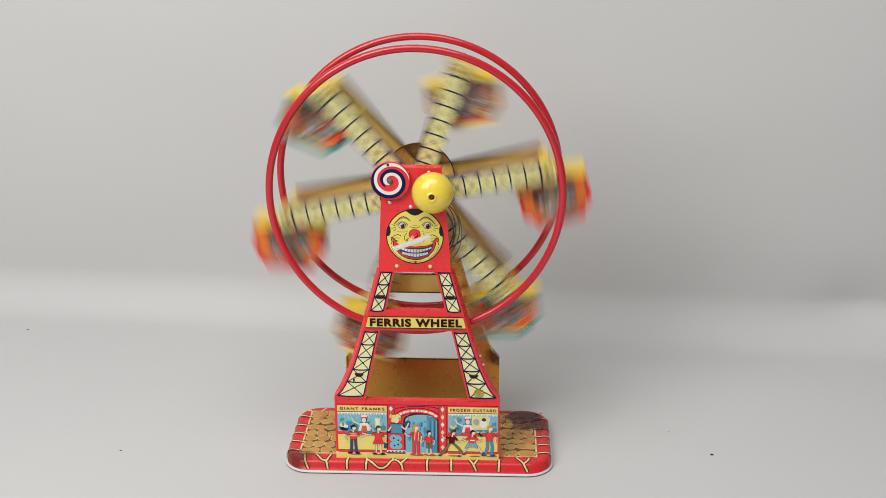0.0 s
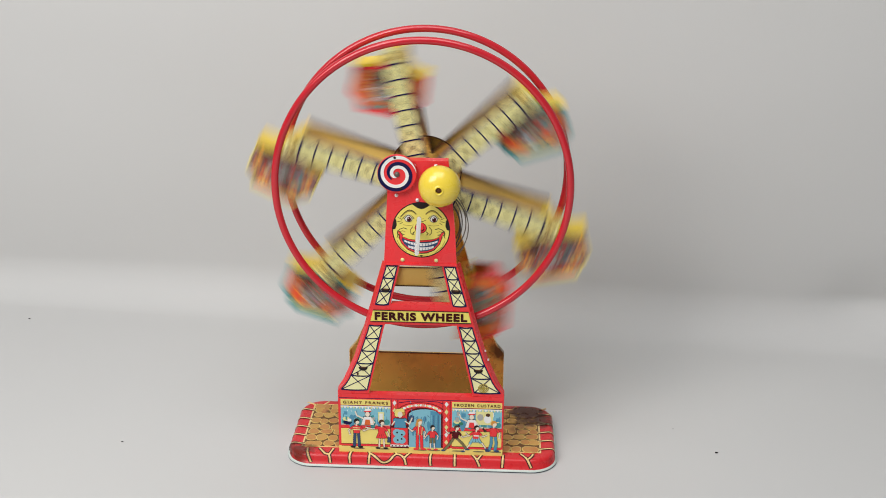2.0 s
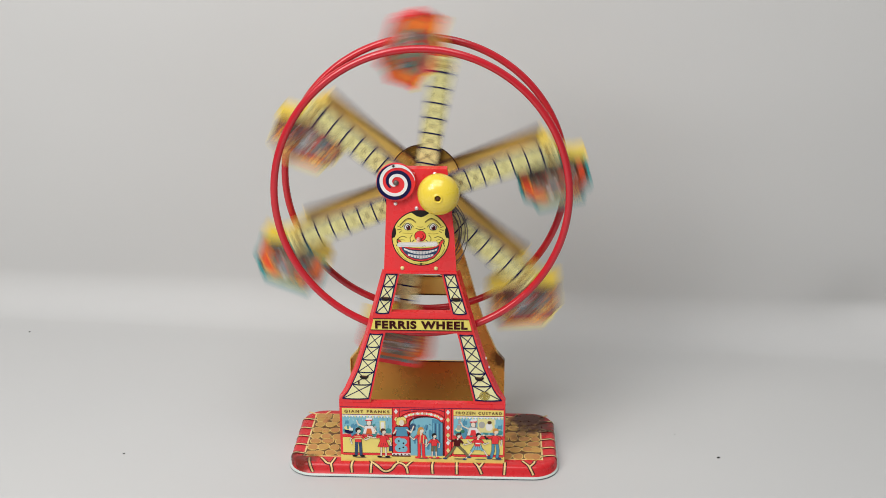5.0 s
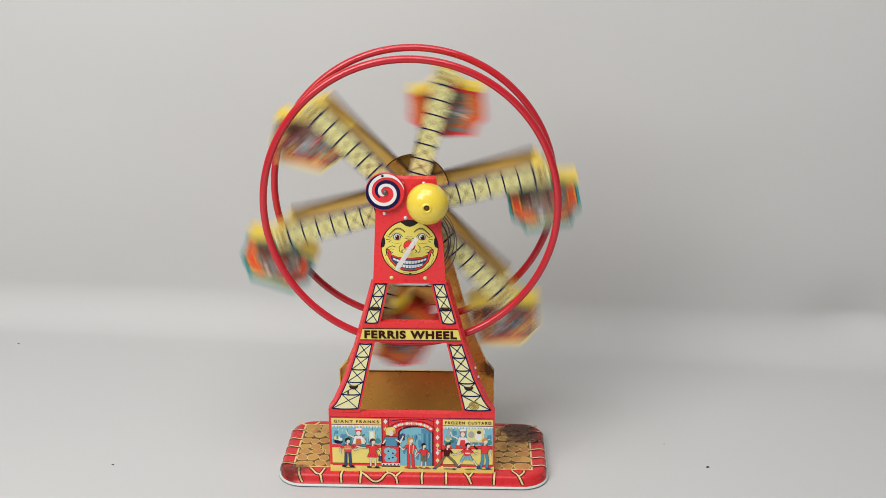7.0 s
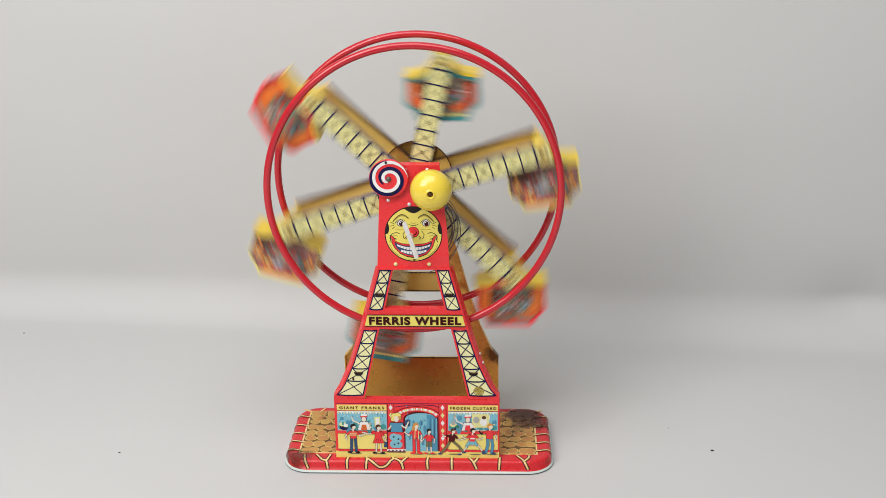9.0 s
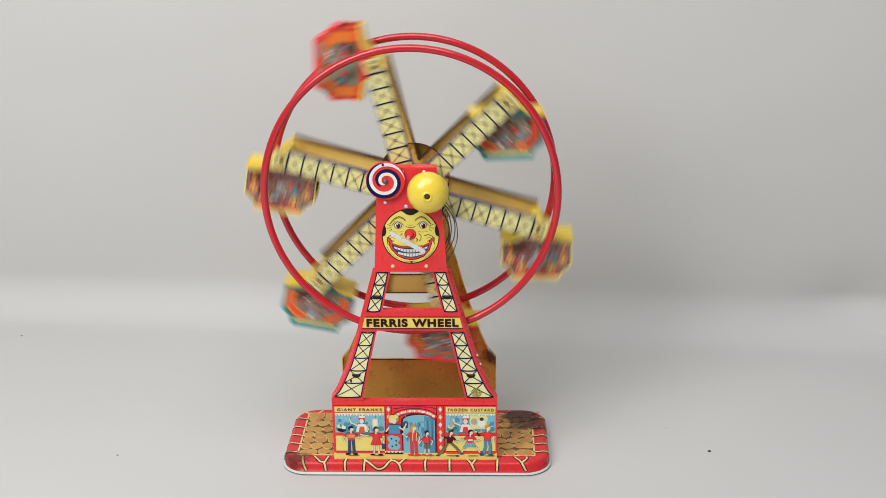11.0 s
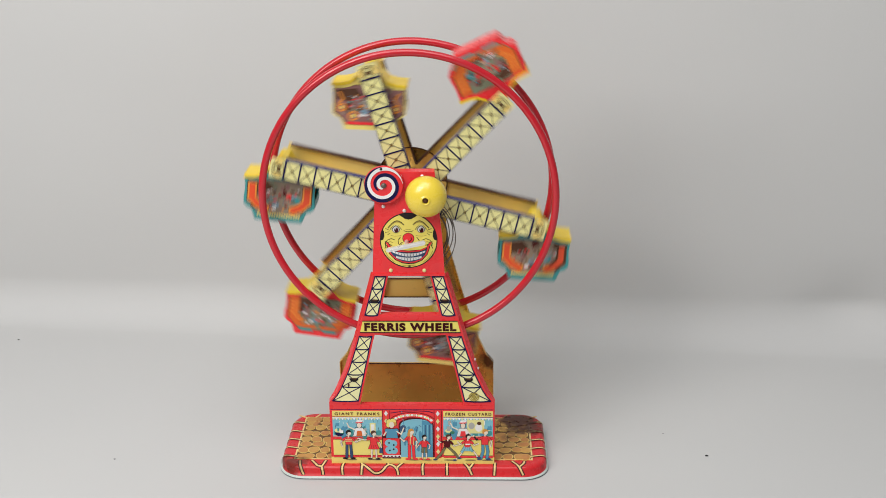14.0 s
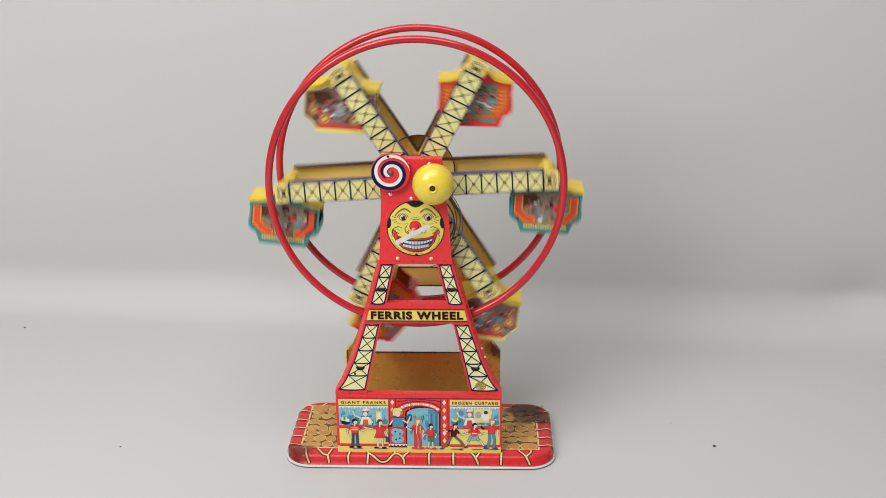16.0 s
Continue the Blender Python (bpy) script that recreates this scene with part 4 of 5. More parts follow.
    slab(bm, [(-0.0040, 0.0354), (-0.0010, 0.0354), (0.0012, 0.0464), (-0.0035, 0.0484), (-0.0048, 0.0444)], yy - 0.0008, yy, H)
    figure(bm, -0.0012, 0.0182, 0.0335, H, R, R, ((-0.055, 0.0), (0.075, 0.0)), ((-0.20, 0.56, -0.30, 0.66), (0.17, 0.54, 0.14, 0.42)), yy, 0.0, 0.0, 0.0, R)
    for q in (-0.0022, 0.0012):
        stroke(bm, [(q, 0.0334), (q + 0.0004, 0.0418)], 0.0007, yy - 0.0016, yy, C)
    figure(bm, 0.0112, 0.0182, 0.0270, K, R, Q, stand, ((-0.22, 0.52, -0.28, 0.44), (0.20, 0.54, 0.17, 0.42)), yy, 0.0, 0.0, 0.55, R)
    figure(bm, 0.0310, 0.0177, 0.0280, N, M, Q, ((-0.30, 0.0), (0.42, 0.06)), ((-0.26, 0.66, -0.34, 0.74), (0.24, 0.52, 0.36, 0.56)), yy, 0.12, 0.0, 0.0, D)
    figure(bm, 0.0512, 0.0172, 0.0294, K, R, B, ((-0.34, 0.0), (0.34, 0.10)), ((-0.24, 0.56, -0.32, 0.66), (0.22, 0.54, 0.34, 0.60)), yy, 0.06, 0.19, 0.60, D)
    slab(bm, rect(0.0502, 0.0336, 0.0550, 0.0348), yy - 0.0016, yy, W)
    figure(bm, 0.0682, 0.0184, 0.0332, H, R, X, ((-0.10, 0.0), (0.07, 0.0)), ((-0.24, 0.62, -0.32, 0.74), (0.19, 0.56, 0.17, 0.42)), yy, 0.02, 0.0, 0.0, D)
    for x in (-0.0605, -0.0365, -0.0010, 0.0115, 0.0330, 0.0530, 0.0690):
        slab(bm, ellipse(x + 0.002, 0.0172, 0.0055, 0.0006, 10), yy - 0.0002, yy, Q)
    press(bm, F, 0.35)
    tagged(part("stall_ornament", bm, mats, front), kind="stuff")
    letters("stall_lettering", "GIANT FRANKS", -0.0728, -0.0306, 0.0643, 0.0029, F - 0.0009, MAROON, front, 0.02, space=1.35)
    letters("stall_lettering", "FROZEN CUSTARD", 0.0316, 0.0746, 0.0643, 0.0029, F - 0.0009, MAROON, front, 0.02, space=1.35)


fair_panel()


def spring():
    """The clock spring that shows beside the head."""
    bm = bmesh.new()
    for r, y, w in ((0.0400, 0.0035, 0.00038), (0.0375, 0.0050, 0.00038), (0.0355, 0.0058, 0.0005), (0.0340, 0.0065, 0.0005), (0.0318, 0.0080, 0.0006), (0.0295, 0.0090, 0.0006)):
        n, k = 60, 6
        rows = []
        for i in range(n):
            a = radians(-80 + 150 * i / (n - 1))
            rr = r + 0.0015 * math.sin(a * 2 + r * 900)
            rows.append([bm.verts.new((0.0035 + (rr + w * math.cos(b)) * math.cos(a), y + w * 1.6 * math.sin(b), 0.2400 + (rr + w * math.cos(b)) * math.sin(a))) for b in (2 * math.pi * j / k for j in range(k))])
        for a, b in zip(rows, rows[1:]):
            for j in range(k):
                q = bm.faces.new((a[j], a[(j + 1) % k], b[(j + 1) % k], b[j]))
                q.smooth = True
    part("clock_spring", bm, DARKSTEEL, toy, "dark coiled steel spring")


spring()

wheel = new("wheel")
wheel.parent = toy
wheel["label"] = "six-armed tin wheel with two red rings"


def build_wheel():
    for y, s in ((FRONT_Y, -1), (REAR_Y, 1)):
        bm = bmesh.new()
        ring_tube(bm, RING_R, y - MID_Y, 0, 0.0034)
        part("ring", bm, RINGRED, wheel, "glossy red enamelled ring")
        bm = bmesh.new()
        yo = y - MID_Y
        d = -0.0055 if s < 0 else 0.0
        lathe(bm, [(0.0001, yo), (0.0305 + d, yo), (0.0325 + d, yo - s * 0.0006), (0.0335 + d, yo - s * 0.0035), (0.0328 + d, yo - s * 0.0035), (0.0315 + d, yo - s * 0.0012), (0.0001, yo - s * 0.0012)], 0, 0, 40)
        part("hub_disc", bm, [OLDGOLD], wheel, "gold-lacquered hub disc")
        bm = bmesh.new()
        lathe(bm, [(0.0332 + d, yo - s * 0.0030), (0.0337 + d, yo - s * 0.0034), (0.0337 + d, yo - s * 0.0042), (0.0330 + d, yo - s * 0.0044), (0.0326 + d, yo - s * 0.0036)], 0, 0, 40)
        part("hub_rim", bm, [BROWN], wheel)
        for k in range(6):
            m = Matrix.Rotation(radians(60 * k), 4, "Y")
            bm = bmesh.new()
            w0, w1, r1 = 0.0095, 0.0088, (0.1270 if s < 0 else 0.1205)
            slab(bm, [(-w0, 0.016), (w0, 0.016), (w1, r1), (-w1, r1)], yo - 0.0004, yo + 0.0004, 0 if s < 0 else 1)
            re = r1 - 0.012 if s < 0 else r1 - 0.003
            for e in (-1, 1):
                a, b = (yo + 0.0004, yo + 0.0092) if s < 0 else (yo - 0.0066, yo - 0.0004)
                slab(bm, [(e * w0, 0.016), (e * (w0 - 0.0007), 0.016), (e * (w1 - 0.0007), re), (e * w1, re)], a, b, 6 if s < 0 else 1)
                if s > 0:
                    slab(bm, [(e * w0, 0.016), (e * (w0 + 0.0005), 0.016), (e * (w1 + 0.0005), re), (e * w1, re)], a, b, 4)
                    slab(bm, [(e * (w0 + 0.0001), 0.016), (e * (w0 - 0.0012), 0.016), (e * (w1 - 0.0012), re), (e * (w1 + 0.0001), re)], a - 0.0005, a, 4)
            if s < 0:
                f0, f1 = yo - 0.0007, yo - 0.0004
                n, step = 8, 0.01375
                for i in range(n):
                    z = 0.0175 + i * step
                    w = 0.0093 - i * 0.00008
                    slab(bm, rect(-w, z - 0.0006, w, z + 0.0006), f0 - 0.0002, f1, 2)
                    for e in (-1, 1):
                        slab(bm, ellipse(e * (w - 0.0006), z, 0.0009, 0.0011, 8), f0 - 0.0002, f1, 2)
                    if i < n - 1:
                        stroke(bm, [(-w + 0.0008, z + 0.0008), (w - 0.0008, z + step - 0.0008)], 0.0006, f0, f1, 3)
                        stroke(bm, [(w - 0.0008, z + 0.0008), (-w + 0.0008, z + step - 0.0008)], 0.0006, f0, f1, 3)
                        slab(bm, ellipse(0, z + step / 2, 0.0014, 0.0014, 8), f0 - 0.0001, f1, 5)
                for e in (-1, 1):
                    stroke(bm, [(e * (w0 - 0.0002), 0.0165), (e * (w1 - 0.0002), r1 - 0.013)], 0.0005, f0, f1, 2)
                stroke(bm, ellipse(0, PIVOT_R, 0.0050, 0.0046, 16), 0.0006, f0 - 0.0002, f1, 5, True)
                for e in (-1, 1):
                    stroke(bm, [(e * 0.0078, PIVOT_R - 0.0020), (e * 0.0060, PIVOT_R - 0.0052), (e * 0.0015, PIVOT_R - 0.0066)], 0.0006, f0 - 0.0002, f1, 3)
                    stroke(bm, [(e * 0.0078, PIVOT_R + 0.0015), (e * 0.0060, PIVOT_R + 0.0046), (e * 0.0012, PIVOT_R + 0.0062)], 0.0006, f0 - 0.0002, f1, 5)
                slab(bm, [(-0.0030, PIVOT_R - 0.0026), (-0.0012, PIVOT_R - 0.0010), (0.0012, PIVOT_R - 0.0010), (0.0030, PIVOT_R - 0.0026), (0.0030, PIVOT_R + 0.0026), (0.0012, PIVOT_R + 0.0012), (-0.0012, PIVOT_R + 0.0012), (-0.0030, PIVOT_R + 0.0026)], f0 - 0.0004, f1, 4)
                for e in (-1, 1):
                    slab(bm, ellipse(e * 0.0064, PIVOT_R + 0.0010, 0.0020, 0.0042, 10), f0 - 0.0001, f1, 1)
                slab(bm, ellipse(0.0003, PIVOT_R + 0.0004, 0.0010, 0.0012, 10), f0 - 0.0012, f1, 5)
            bm.transform(m)
            part("arm", bm, [CREAM, GOLD, NAVY, LATTICE, BROWN, OLIVE, FLANGE], wheel, "cream girder-printed tin arm" if s < 0 else "gold-lacquered tin arm")
    bm = bmesh.new()
    lathe(bm, [(0.0022, FRONT_Y - MID_Y - 0.004), (0.0022, REAR_Y - MID_Y + 0.004)], 0, 0, 12)
    part("axle", bm, STEEL, wheel)


build_wheel()
CARS = {"red": RED, "teal": TEAL, "yellow": YELLOW}
# half outline of a car's side plate, from its pivot
GONDOLA = [(0.0, 0.0135), (0.0045, 0.0122), (0.0100, 0.0020), (0.0180, -0.0062), (0.0260, -0.0085), (0.0345, -0.0090), (0.0352, -0.0160), (0.0345, -0.0180),
           (0.0352, -0.0390), (0.0320, -0.0425), (0.0265, -0.0450), (0.0245, -0.0490), (0.0225, -0.0560)]


def gondola(style, seed, label):
    """A hanging car: two printed side plates, a swooping roof, seat and floor."""
    border = CARS[style]
    g = new("gondola")
    g.parent = toy
    g["label"] = label
    rnd = random.Random(seed)
    fit = Matrix.Translation((0, 0, -0.0060)) @ Matrix.Diagonal((0.92, 0.76, 0.86, 1))
    outline = GONDOLA + [(-x, z) for x, z in GONDOLA[::-1] if x > 0]
    inks = [border, BROWN, TAUPE, MAUVE, SAGE, DULLBLUE, WHITE, TEAL, VERMILION, AMBER, YELLOW, RED, ORANGE, MAROON, GREY]
    E, N, U, M, G, D, W, T, V, A, Y, R, O, K, P = range(15)
    for y in (-0.0215, 0.0215):
        bm = bmesh.new()
        f = y - 0.0004
        slab(bm, outline, f, y + 0.0004, E)
        # the scene in the opening, in muted patches
        k = 0.0012 if style == "yellow" else 0.0
        field = [(x + math.copysign(k, x), z - math.copysign(k, -0.03 - z) * 1.4) for x, z in ((-0.0240, -0.0110), (0.0240, -0.0110), (0.0318, -0.0145), (0.0318, -0.0365), (0.0245, -0.0425), (0.0205, -0.0490), (-0.0205, -0.0490), (-0.0245, -0.0425), (-0.0318, -0.0365), (-0.0318, -0.0145))]
        slab(bm, [(x * 1.025, (z + 0.03) * 1.025 - 0.03) for x, z in field], f - 0.0002, f, N)
        slab(bm, field, f - 0.0003, f, {"red": G, "teal": U, "yellow": M}[style])
        for i in range(60):
            x, z = rnd.uniform(-0.026, 0.026), rnd.uniform(-0.0450, -0.0140)
            r, t = rnd.uniform(0.0012, 0.0036), rnd.uniform(0, 3)
            slab(bm, [(x + r * math.cos(q + t) * rnd.uniform(0.5, 1.4), z + r * math.sin(q + t)) for q in (0, 1.1, 2.2, 3.2, 4.2, 5.3)], f - 0.0004, f, rnd.choice((N, N, U, U, M, M, G, G, K)))
        slab(bm, [(-0.0310, -0.0150), (-0.0120, -0.0125), (-0.0060, -0.0190), (-0.0170, -0.0270), (-0.0310, -0.0240)], f - 0.0005, f, N)
        for x, z, a, b, mi in ((-0.001, -0.0285, 0.0052, 0.0075, P if style == "yellow" else U), (0.0085, -0.0265, 0.0030, 0.0028, R), (-0.0120, -0.0290, 0.0030, 0.0040, M),
                               (0.0155, -0.0305, 0.0048, 0.0040, T), (0.0150, -0.0300, 0.0030, 0.0022, D), (-0.0030, -0.0370, 0.0040, 0.0030, D), (-0.0060, -0.0400, 0.0024, 0.0020, W)):
            x, z = x + rnd.uniform(-0.002, 0.002), z + rnd.uniform(-0.002, 0.002)
            slab(bm, [(x + a * math.cos(q) * rnd.uniform(0.75, 1.15), z + b * math.sin(q)) for q in (0.63 * e for e in range(10))], f - 0.0006, f, mi)
        for i in range(64):
            x, z, r = rnd.uniform(-0.020, 0.022), rnd.uniform(-0.0450, -0.0200), rnd.uniform(0.0005, 0.0014)
            slab(bm, ellipse(x, z, r * rnd.uniform(0.7, 2.0), r, 7), f - 0.0007, f, rnd.choice((W, D, T, R, R, N, N, A, P, K, M)))
        for s in (-1, 1):
            if style == "teal":
                path = [(s * 0.0272, -0.0180), (s * 0.0272, -0.0320), (s * 0.0215, -0.0385), (s * 0.0140, -0.0425)]
                for w, k, mi in ((0.0096, 0.0008, N), (0.0088, 0.0009, A), (0.0056, 0.0011, V)):
                    stroke(bm, path, w, f - k, f, mi)
                    slab(bm, ellipse(path[-1][0], path[-1][1], w / 2, w / 2, 14), f - k - 0.00005, f, mi)
                for i in range(9):
                    slab(bm, ellipse(s * (0.0012 + 0.0024 * i), -0.0492, 0.0011, 0.0016, 8), f - 0.0010, f, Y)
            elif style == "red":
                path = [(s * 0.0262, -0.0160), (s * 0.0262, -0.0345), (s * 0.0205, -0.0410)]
                stroke(bm, path, 0.0112, f - 0.0008, f, N)
                stroke(bm, path, 0.0104, f - 0.0009, f, O)
                for i in range(6):
                    z = -0.0180 - 0.0040 * i
                    x = 0.0262 - 0.0040 * max(0, i - 3)
                    stroke(bm, [(s * (x + 0.0045), z), (s * x, z - 0.0012), (s * (x - 0.0045), z - 0.0002)], 0.0012, f - 0.0011, f, A)
                stroke(bm, [(s * 0.003, -0.0455), (s * 0.0195, -0.0455)], 0.0034, f - 0.0010, f, O)
                stroke(bm, [(s * 0.006, -0.0500), (s * 0.0185, -0.0500)], 0.0026, f - 0.0010, f, T)
            else:
                for cx, cz, r in ((0.0150, -0.0415, 0.0044), (0.0262, -0.0330, 0.0036)):
                    stroke(bm, ellipse(s * cx, cz, r, r, 14), 0.0017, f - 0.0009, f, A, True)
                    slab(bm, ellipse(s * cx, cz, r * 0.45, r * 0.45, 10), f - 0.0009, f, Y)
                stroke(bm, [(s * 0.0285, -0.0170), (s * 0.0250, -0.0240), (s * 0.0290, -0.0290)], 0.0018, f - 0.0009, f, A)
                stroke(bm, [(s * 0.0005, -0.0492), (s * 0.0205, -0.0492)], 0.0030, f - 0.0010, f, R)
        press(bm, y, 0.6)
        bm.transform(fit)
        part("side_plate", bm, inks, g)
    # roof: a sheet from plate to plate that swoops down to both ends
    half = [(0.0, 0.0137), (0.0045, 0.0124), (0.0100, 0.0024), (0.0180, -0.0056), (0.0260, -0.0078), (0.0350, -0.0084)]
    prof = [(-x, z) for x, z in half[::-1]] + half[1:]
    bm = bmesh.new()
    slab(bm, [(-0.0358, -0.0105)] + prof + [(0.0358, -0.0105), (0.0366, -0.0105), (0.0360, -0.0070)] + [(x, z + 0.0009) for x, z in prof[::-1]] + [(-0.0360, -0.0070), (-0.0366, -0.0105)], -0.0235, 0.0235)
    bm.transform(fit)
    part("roof", bm, ROOFYELLOW, g, "curved yellow tin roof")
    bm = bmesh.new()
    slab(bm, [(x, z - 0.0020) for x, z in prof] + [(x, z + 0.0008) for x, z in prof[::-1]], -0.0243, -0.0236)
    bm.transform(fit)
    part("roof_edge", bm, ROOFYELLOW, g)
    for s in (-1, 1):
        bm = bmesh.new()
        slab(bm, [(s * 0.0110, -0.0020), (s * 0.0180, -0.0066), (s * 0.0260, -0.0090), (s * 0.0350, -0.0095), (s * 0.0352, -0.0128), (s * 0.0250, -0.0126), (s * 0.0170, -0.0106), (s * 0.0110, -0.0066)], -0.0227, -0.0219, 0)
        bm.transform(fit)
        part("valance", bm, border, g)
    bm = bmesh.new()
    slab(bm, rect(-0.0225, -0.0560, 0.0225, -0.0550), -0.0211, 0.0211)
    for s in (-1, 1):
        slab(bm, [(s * 0.0225, -0.0560), (s * 0.0235, -0.0560), (s * 0.0275, -0.0450), (s * 0.0355, -0.0390), (s * 0.0355, -0.0300), (s * 0.0345, -0.0300), (s * 0.0345, -0.0385), (s * 0.0265, -0.0445)], -0.0211, 0.0211)
    bm.transform(fit)
    part("floor_pan", bm, border, g, "folded tin floor pan")
    bm = bmesh.new()
    slab(bm, rect(-0.0280, -0.0400, 0.0280, -0.0390), -0.0209, 0.0209)
    bm.transform(fit)
    part("seat", bm, GOLD, g)
    bm = bmesh.new()
    lathe(bm, [(0.0012, FRONT_Y - MID_Y + 0.0005), (0.0012, REAR_Y - MID_Y - 0.0005)], 0, 0, 8)
    part("pivot_pin", bm, STEEL, g)
    return g


gondolas = [gondola(c, 10 + i, c + "-bordered hanging tin car with printed scrollwork") for i, c in enumerate(("red", "teal", "yellow", "red", "teal", "yellow"))]


def bell():
    bm = bmesh.new()
    lathe(bm, [(0.0176, -0.0070), (0.0184, -0.0078), (0.0184, -0.0098), (0.0179, -0.0135), (0.0163, -0.0172), (0.0135, -0.0203), (0.0095, -0.0226), (0.0055, -0.0237), (0.0044, -0.0238),
               (0.0038, -0.0246), (0.0030, -0.0247), (0.0026, -0.0238), (0.0024, -0.0222), (0.0001, -0.0220)], 0.0168, 0.2810, 56)
    ob = part("bell", bm, BELLY, toy, "glossy yellow enamelled bell")
    bm = bmesh.new()
    lathe(bm, [(0.0024, -0.0224), (0.0016, -0.0238), (0.0001, -0.0242)], 0.0168, 0.2810, 14)
    part("bell_screw", bm, BROWN, ob)
    bm = bmesh.new()
    lathe(bm, [(0.0030, -0.0008), (0.0030, -0.0225)], 0.0168, 0.2810, 12)
    part("bell_post", bm, STEEL, ob)


bell()


def swirl():
    cx, cz = -0.0203, 0.2902
    bm = bmesh.new()
    lathe(bm, [(0.0001, -0.0066), (0.0160, -0.0066), (0.0170, -0.0062), (0.0174, -0.0052), (0.0174, -0.0036), (0.0166, -0.0032), (0.0001, -0.0032)], cx, cz, 48)
    ob = part("swirl_disc", bm, RED, toy, "red, white and blue spiral disc")
    bm = bmesh.new()
    for r0, t0, t1, w, mi in ((0.0046, -0.22, 1.52, 0.0030, 0), (0.0075, -0.12, 1.40, 0.0031, 1)):
        n, rows = 96, []
        for i in range(n + 1):
            u = t0 + (t1 - t0) * i / n
            a = radians(180 - 360 * u)
            r = r0 + 0.0084 * u
            q = w * min(1.0, 0.3 + 6 * i / n, 0.1 + 6 * (n - i) / n) / 2
            rows.append([(cx + min(r + e, 0.0169) * math.cos(a), cz + min(r + e, 0.0169) * math.sin(a)) for e in (-q, q)])
        for a, b in zip(rows, rows[1:]):
            if min(math.dist(a[0], a[1]), math.dist(b[0], b[1])) > 1e-5:
                slab(bm, [a[0], b[0], b[1], a[1]], -0.0071 - 0.0001 * mi, -0.0066, mi)
    part("spiral_print", bm, [WHITE, NAVY], ob)
    bm = bmesh.new()
    lathe(bm, [(0.0024, -0.0066), (0.0023, -0.0078), (0.0014, -0.0086), (0.0001, -0.0088)], cx, cz, 16)
    part("centre_rivet", bm, DARKSTEEL, ob)
    bm = bmesh.new()
    lathe(bm, [(0.0040, -0.0008), (0.0040, -0.0034)], cx, cz, 12)
    part("disc_post", bm, STEEL, ob)
    for dx, dz in ((0.0035, -0.0128), (-0.0020, 0.0150)):
        bm = bmesh.new()
        lathe(bm, [(0.0013, -0.0068), (0.0010, -0.0078), (0.0001, -0.0079)], cx + dx, cz + dz, 10)
        part("tab", bm, BLACK, ob)


swirl()


def winding_key():
    key = new("winding_key")
    key.parent = toy
    key["label"] = "flat nickel-plated winding key"
    bm = bmesh.new()
    slab(bm, ellipse(0.0160, 0, 0.0019, 0.0019, 12, -90, 90) + ellipse(-0.0160, 0, 0.0019, 0.0019, 12, 90, 270), -0.0012, 0.0012)
    bmesh.ops.bevel(bm, geom=list(bm.edges), offset=0.0004, segments=2, affect="EDGES", clamp_overlap=True)
    slab(bm, rect(-0.0155, -0.0004, 0.0155, 0.0004), -0.0015, -0.0010)
    part("blade", bm, STEEL, key)
    bm = bmesh.new()
    lathe(bm, [(0.0018, 0.0010), (0.0018, 0.0150)], 0, 0, 12)
    part("stem", bm, STEEL, key)
    return key


crank = winding_key()


def speck(x, y, r, seed):
    """A crumb of dark dust on the paper."""
    rnd = random.Random(seed)
    bm = bmesh.new()
    bmesh.ops.create_icosphere(bm, subdivisions=2, radius=r)
    for v in bm.verts:
        v.co *= rnd.uniform(0.7, 1.2)
        v.co.x *= 1.4
        v.co.z *= 0.5
    bm.transform(Matrix.Translation((x, y, r * 0.35)))
    tagged(part("speck", bm, BLACK), "tiny dark crumb lying on the grey paper", "speck", "crumbs on the paper")


for i, (x, y, r) in enumerate(((-0.2965, 0.0285, 0.0008), (0.2863, 0.0408, 0.0012), (0.2504, 0.0876, 0.0005), (-0.4990, 0.3256, 0.0009))):
    speck(x, y, r, i)

# ---- motion ----
WHEEL = [(0, -101.0), (0.5, 57.3), (1.0, 213.3), (1.5, 370.4), (2.0, 527.5), (2.5, 686.5), (3.0, 842.5), (3.5, 996.6), (4.0, 1150.3), (6.5, 1866.0),
         (7, 1995.3), (7.5, 2123.5), (8.0, 2241.5), (8.5, 2355.5), (9, 2472.5), (11.5, 2943.7), (12, 3014.8), (12.5, 3085.7), (13, 3160.3), (13.5, 3229.4), (14, 3283.9),
         (14.5, 3328.1), (15, 3367.6), (15.5, 3405.2), (16, 3447.0)]


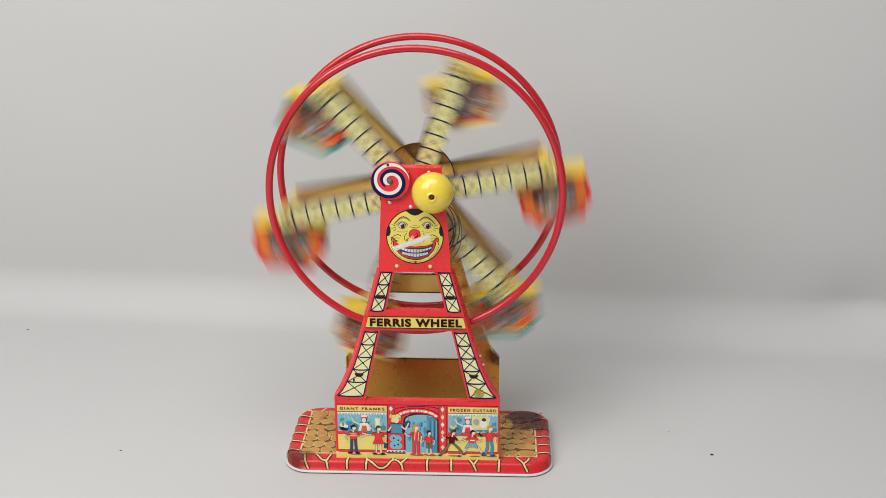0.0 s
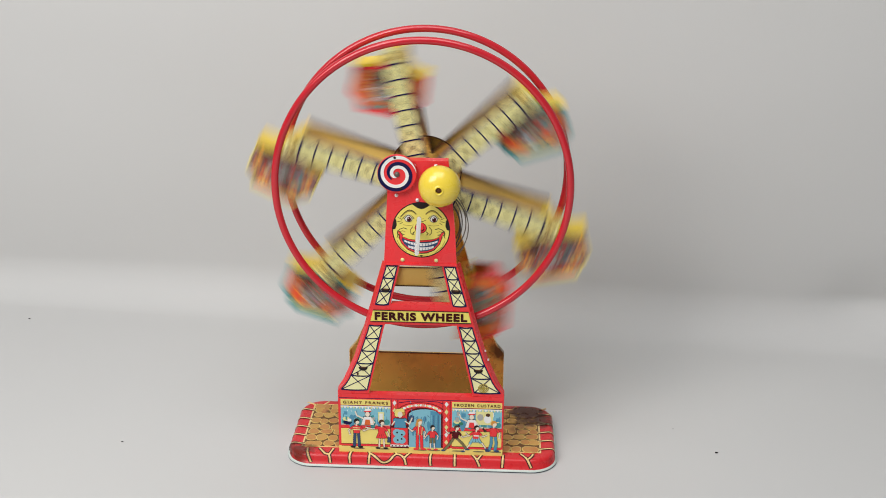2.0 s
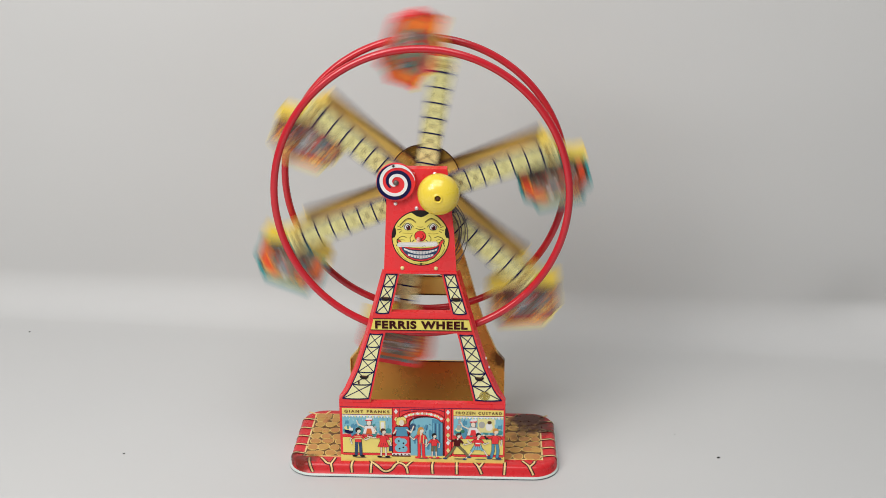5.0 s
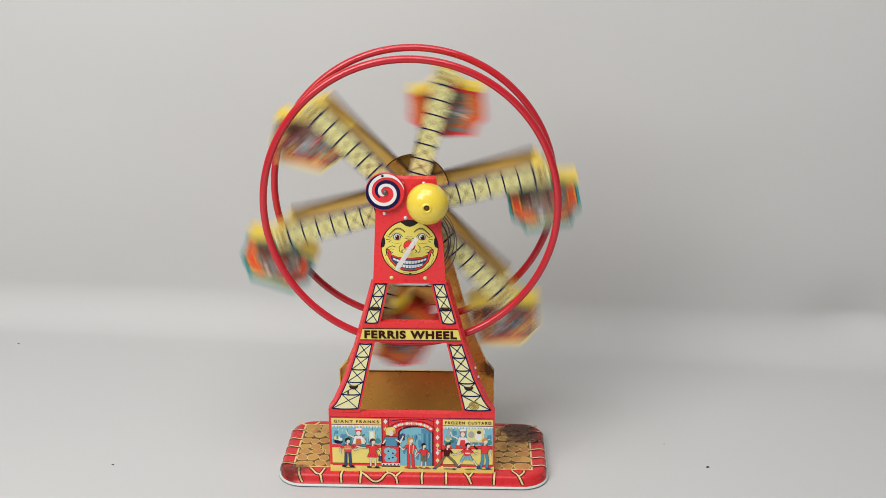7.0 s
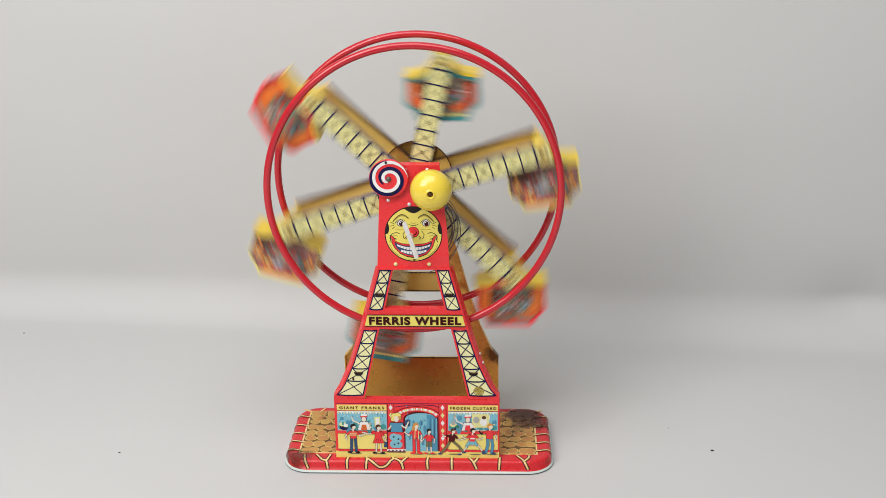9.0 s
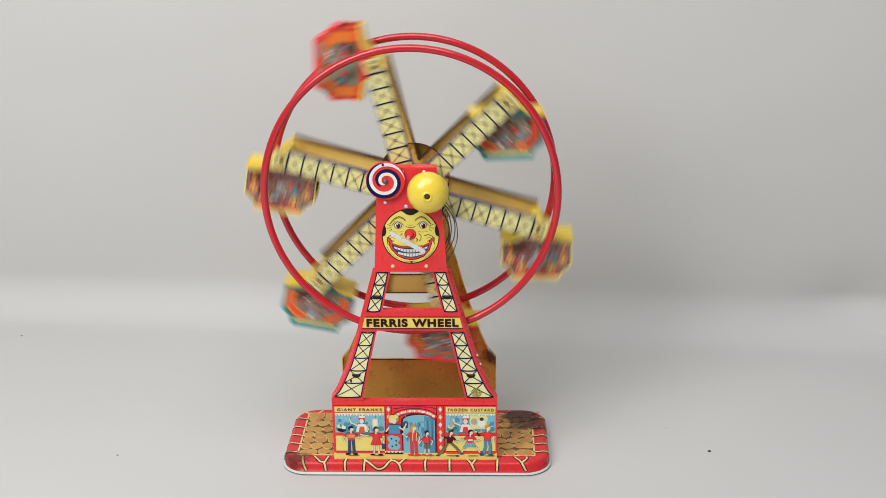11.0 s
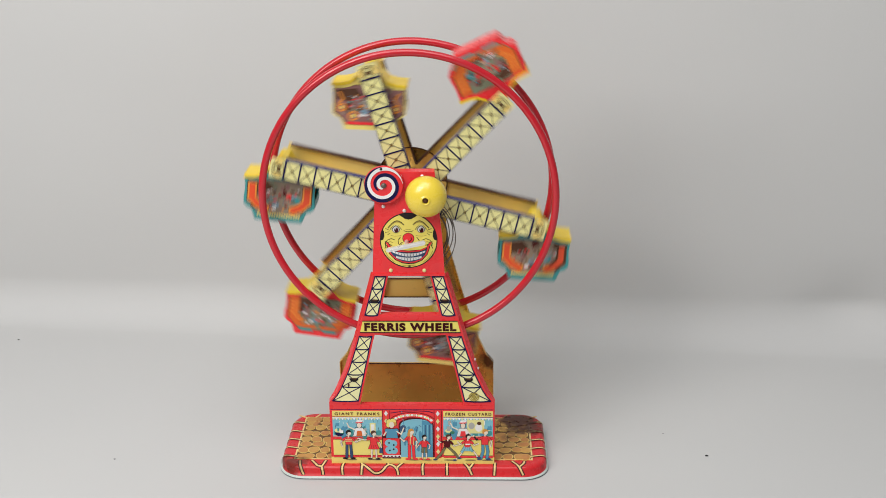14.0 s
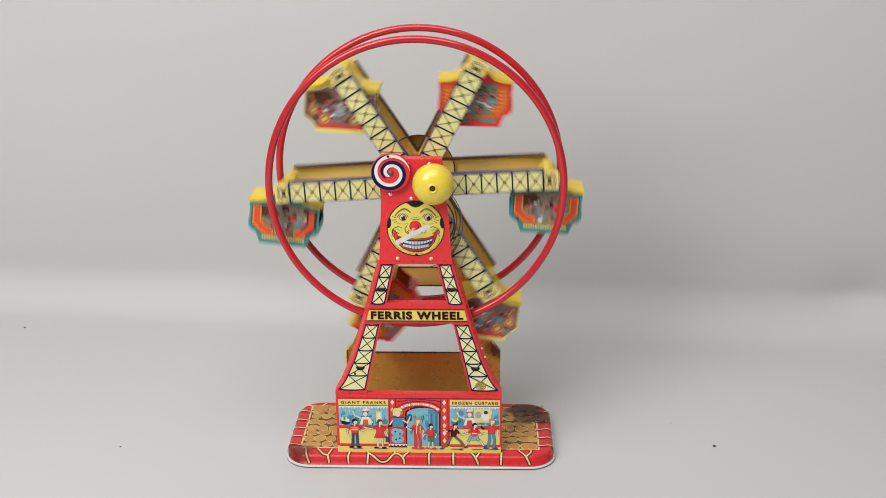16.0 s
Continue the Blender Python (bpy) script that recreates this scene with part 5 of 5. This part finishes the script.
def spline(rows):
    """A natural cubic through the rows."""
    t, v = np.array([r[0] for r in rows], float), np.array([r[1] for r in rows], float)
    n, h = len(t), np.diff(t)
    a, b = np.eye(n), np.zeros(n)
    for i in range(1, n - 1):
        a[i, i - 1:i + 2] = h[i - 1], 2 * (h[i - 1] + h[i]), h[i]
        b[i] = 6 * ((v[i + 1] - v[i]) / h[i] - (v[i] - v[i - 1]) / h[i - 1])
    m = np.linalg.solve(a, b)

    def value(x):
        i = min(max(int(np.searchsorted(t, x)) - 1, 0), n - 2)
        u, w = t[i + 1] - x, x - t[i]
        return (m[i] * u ** 3 + m[i + 1] * w ** 3) / (6 * h[i]) + (v[i] / h[i] - m[i] * h[i] / 6) * u + (v[i + 1] / h[i] - m[i + 1] * h[i] / 6) * w
    return value


phi = spline(WHEEL)
SNAG = [(-100, 5), (-35, 78), (0, 100), (50, 163), (72, 180), (95, 202), (120, 227), (135, 246), (165, 273), (190, 284), (200, 297), (207, 311), (213, 322), (220, 336), (235, 351), (250, 360), (260, 365)]


def snag(a, rate):
    """The turn of the car whose pivot sticks, by the angle of its arm; at speed it breaks loose earlier."""
    a = (a + 100) % 360 - 100
    a += 24 * min(1, max(0, (rate - 240) / 60)) * max(0, min(1, (a - 165) / 20, (260 - a) / 25))
    fling = 18 * min(1, max(0, (rate - 240) / 60)) * max(0, 1 - abs(a - 125) / 38)
    return float(np.interp(a, [r[0] for r in SNAG], [r[1] for r in SNAG])) + fling


def motions():
    steps = [i / FPS for i in range(16 * FPS + 1)]
    walk(wheel, [(t, pose(0, MID_Y, HUB_Z, 0, phi(t), 0)) for t in steps])
    for k, g in enumerate(gondolas):
        rows = []
        for t in steps:
            a = phi(t) + 60 * k
            w = radians((phi(t + 0.03) - phi(t - 0.03)) / 0.06)
            pull = w * w * PIVOT_R
            swing = -math.degrees(math.atan2(pull * math.sin(radians(a)), 9.81 - pull * math.cos(radians(a))))
            lean = snag(a, math.degrees(w)) if k == 0 else 5 - 3 * math.cos(radians(a)) + swing
            rows.append((t, pose(PIVOT_R * math.sin(radians(a)), MID_Y, HUB_Z + PIVOT_R * math.cos(radians(a)), 0, lean, 0)))
        walk(g, rows)
    walk(crank, [(t, pose(-0.0015, -0.016, 0.2370, 0, -(21 + (phi(t) + 100.9) / 9.64), 0)) for t in steps])


motions()
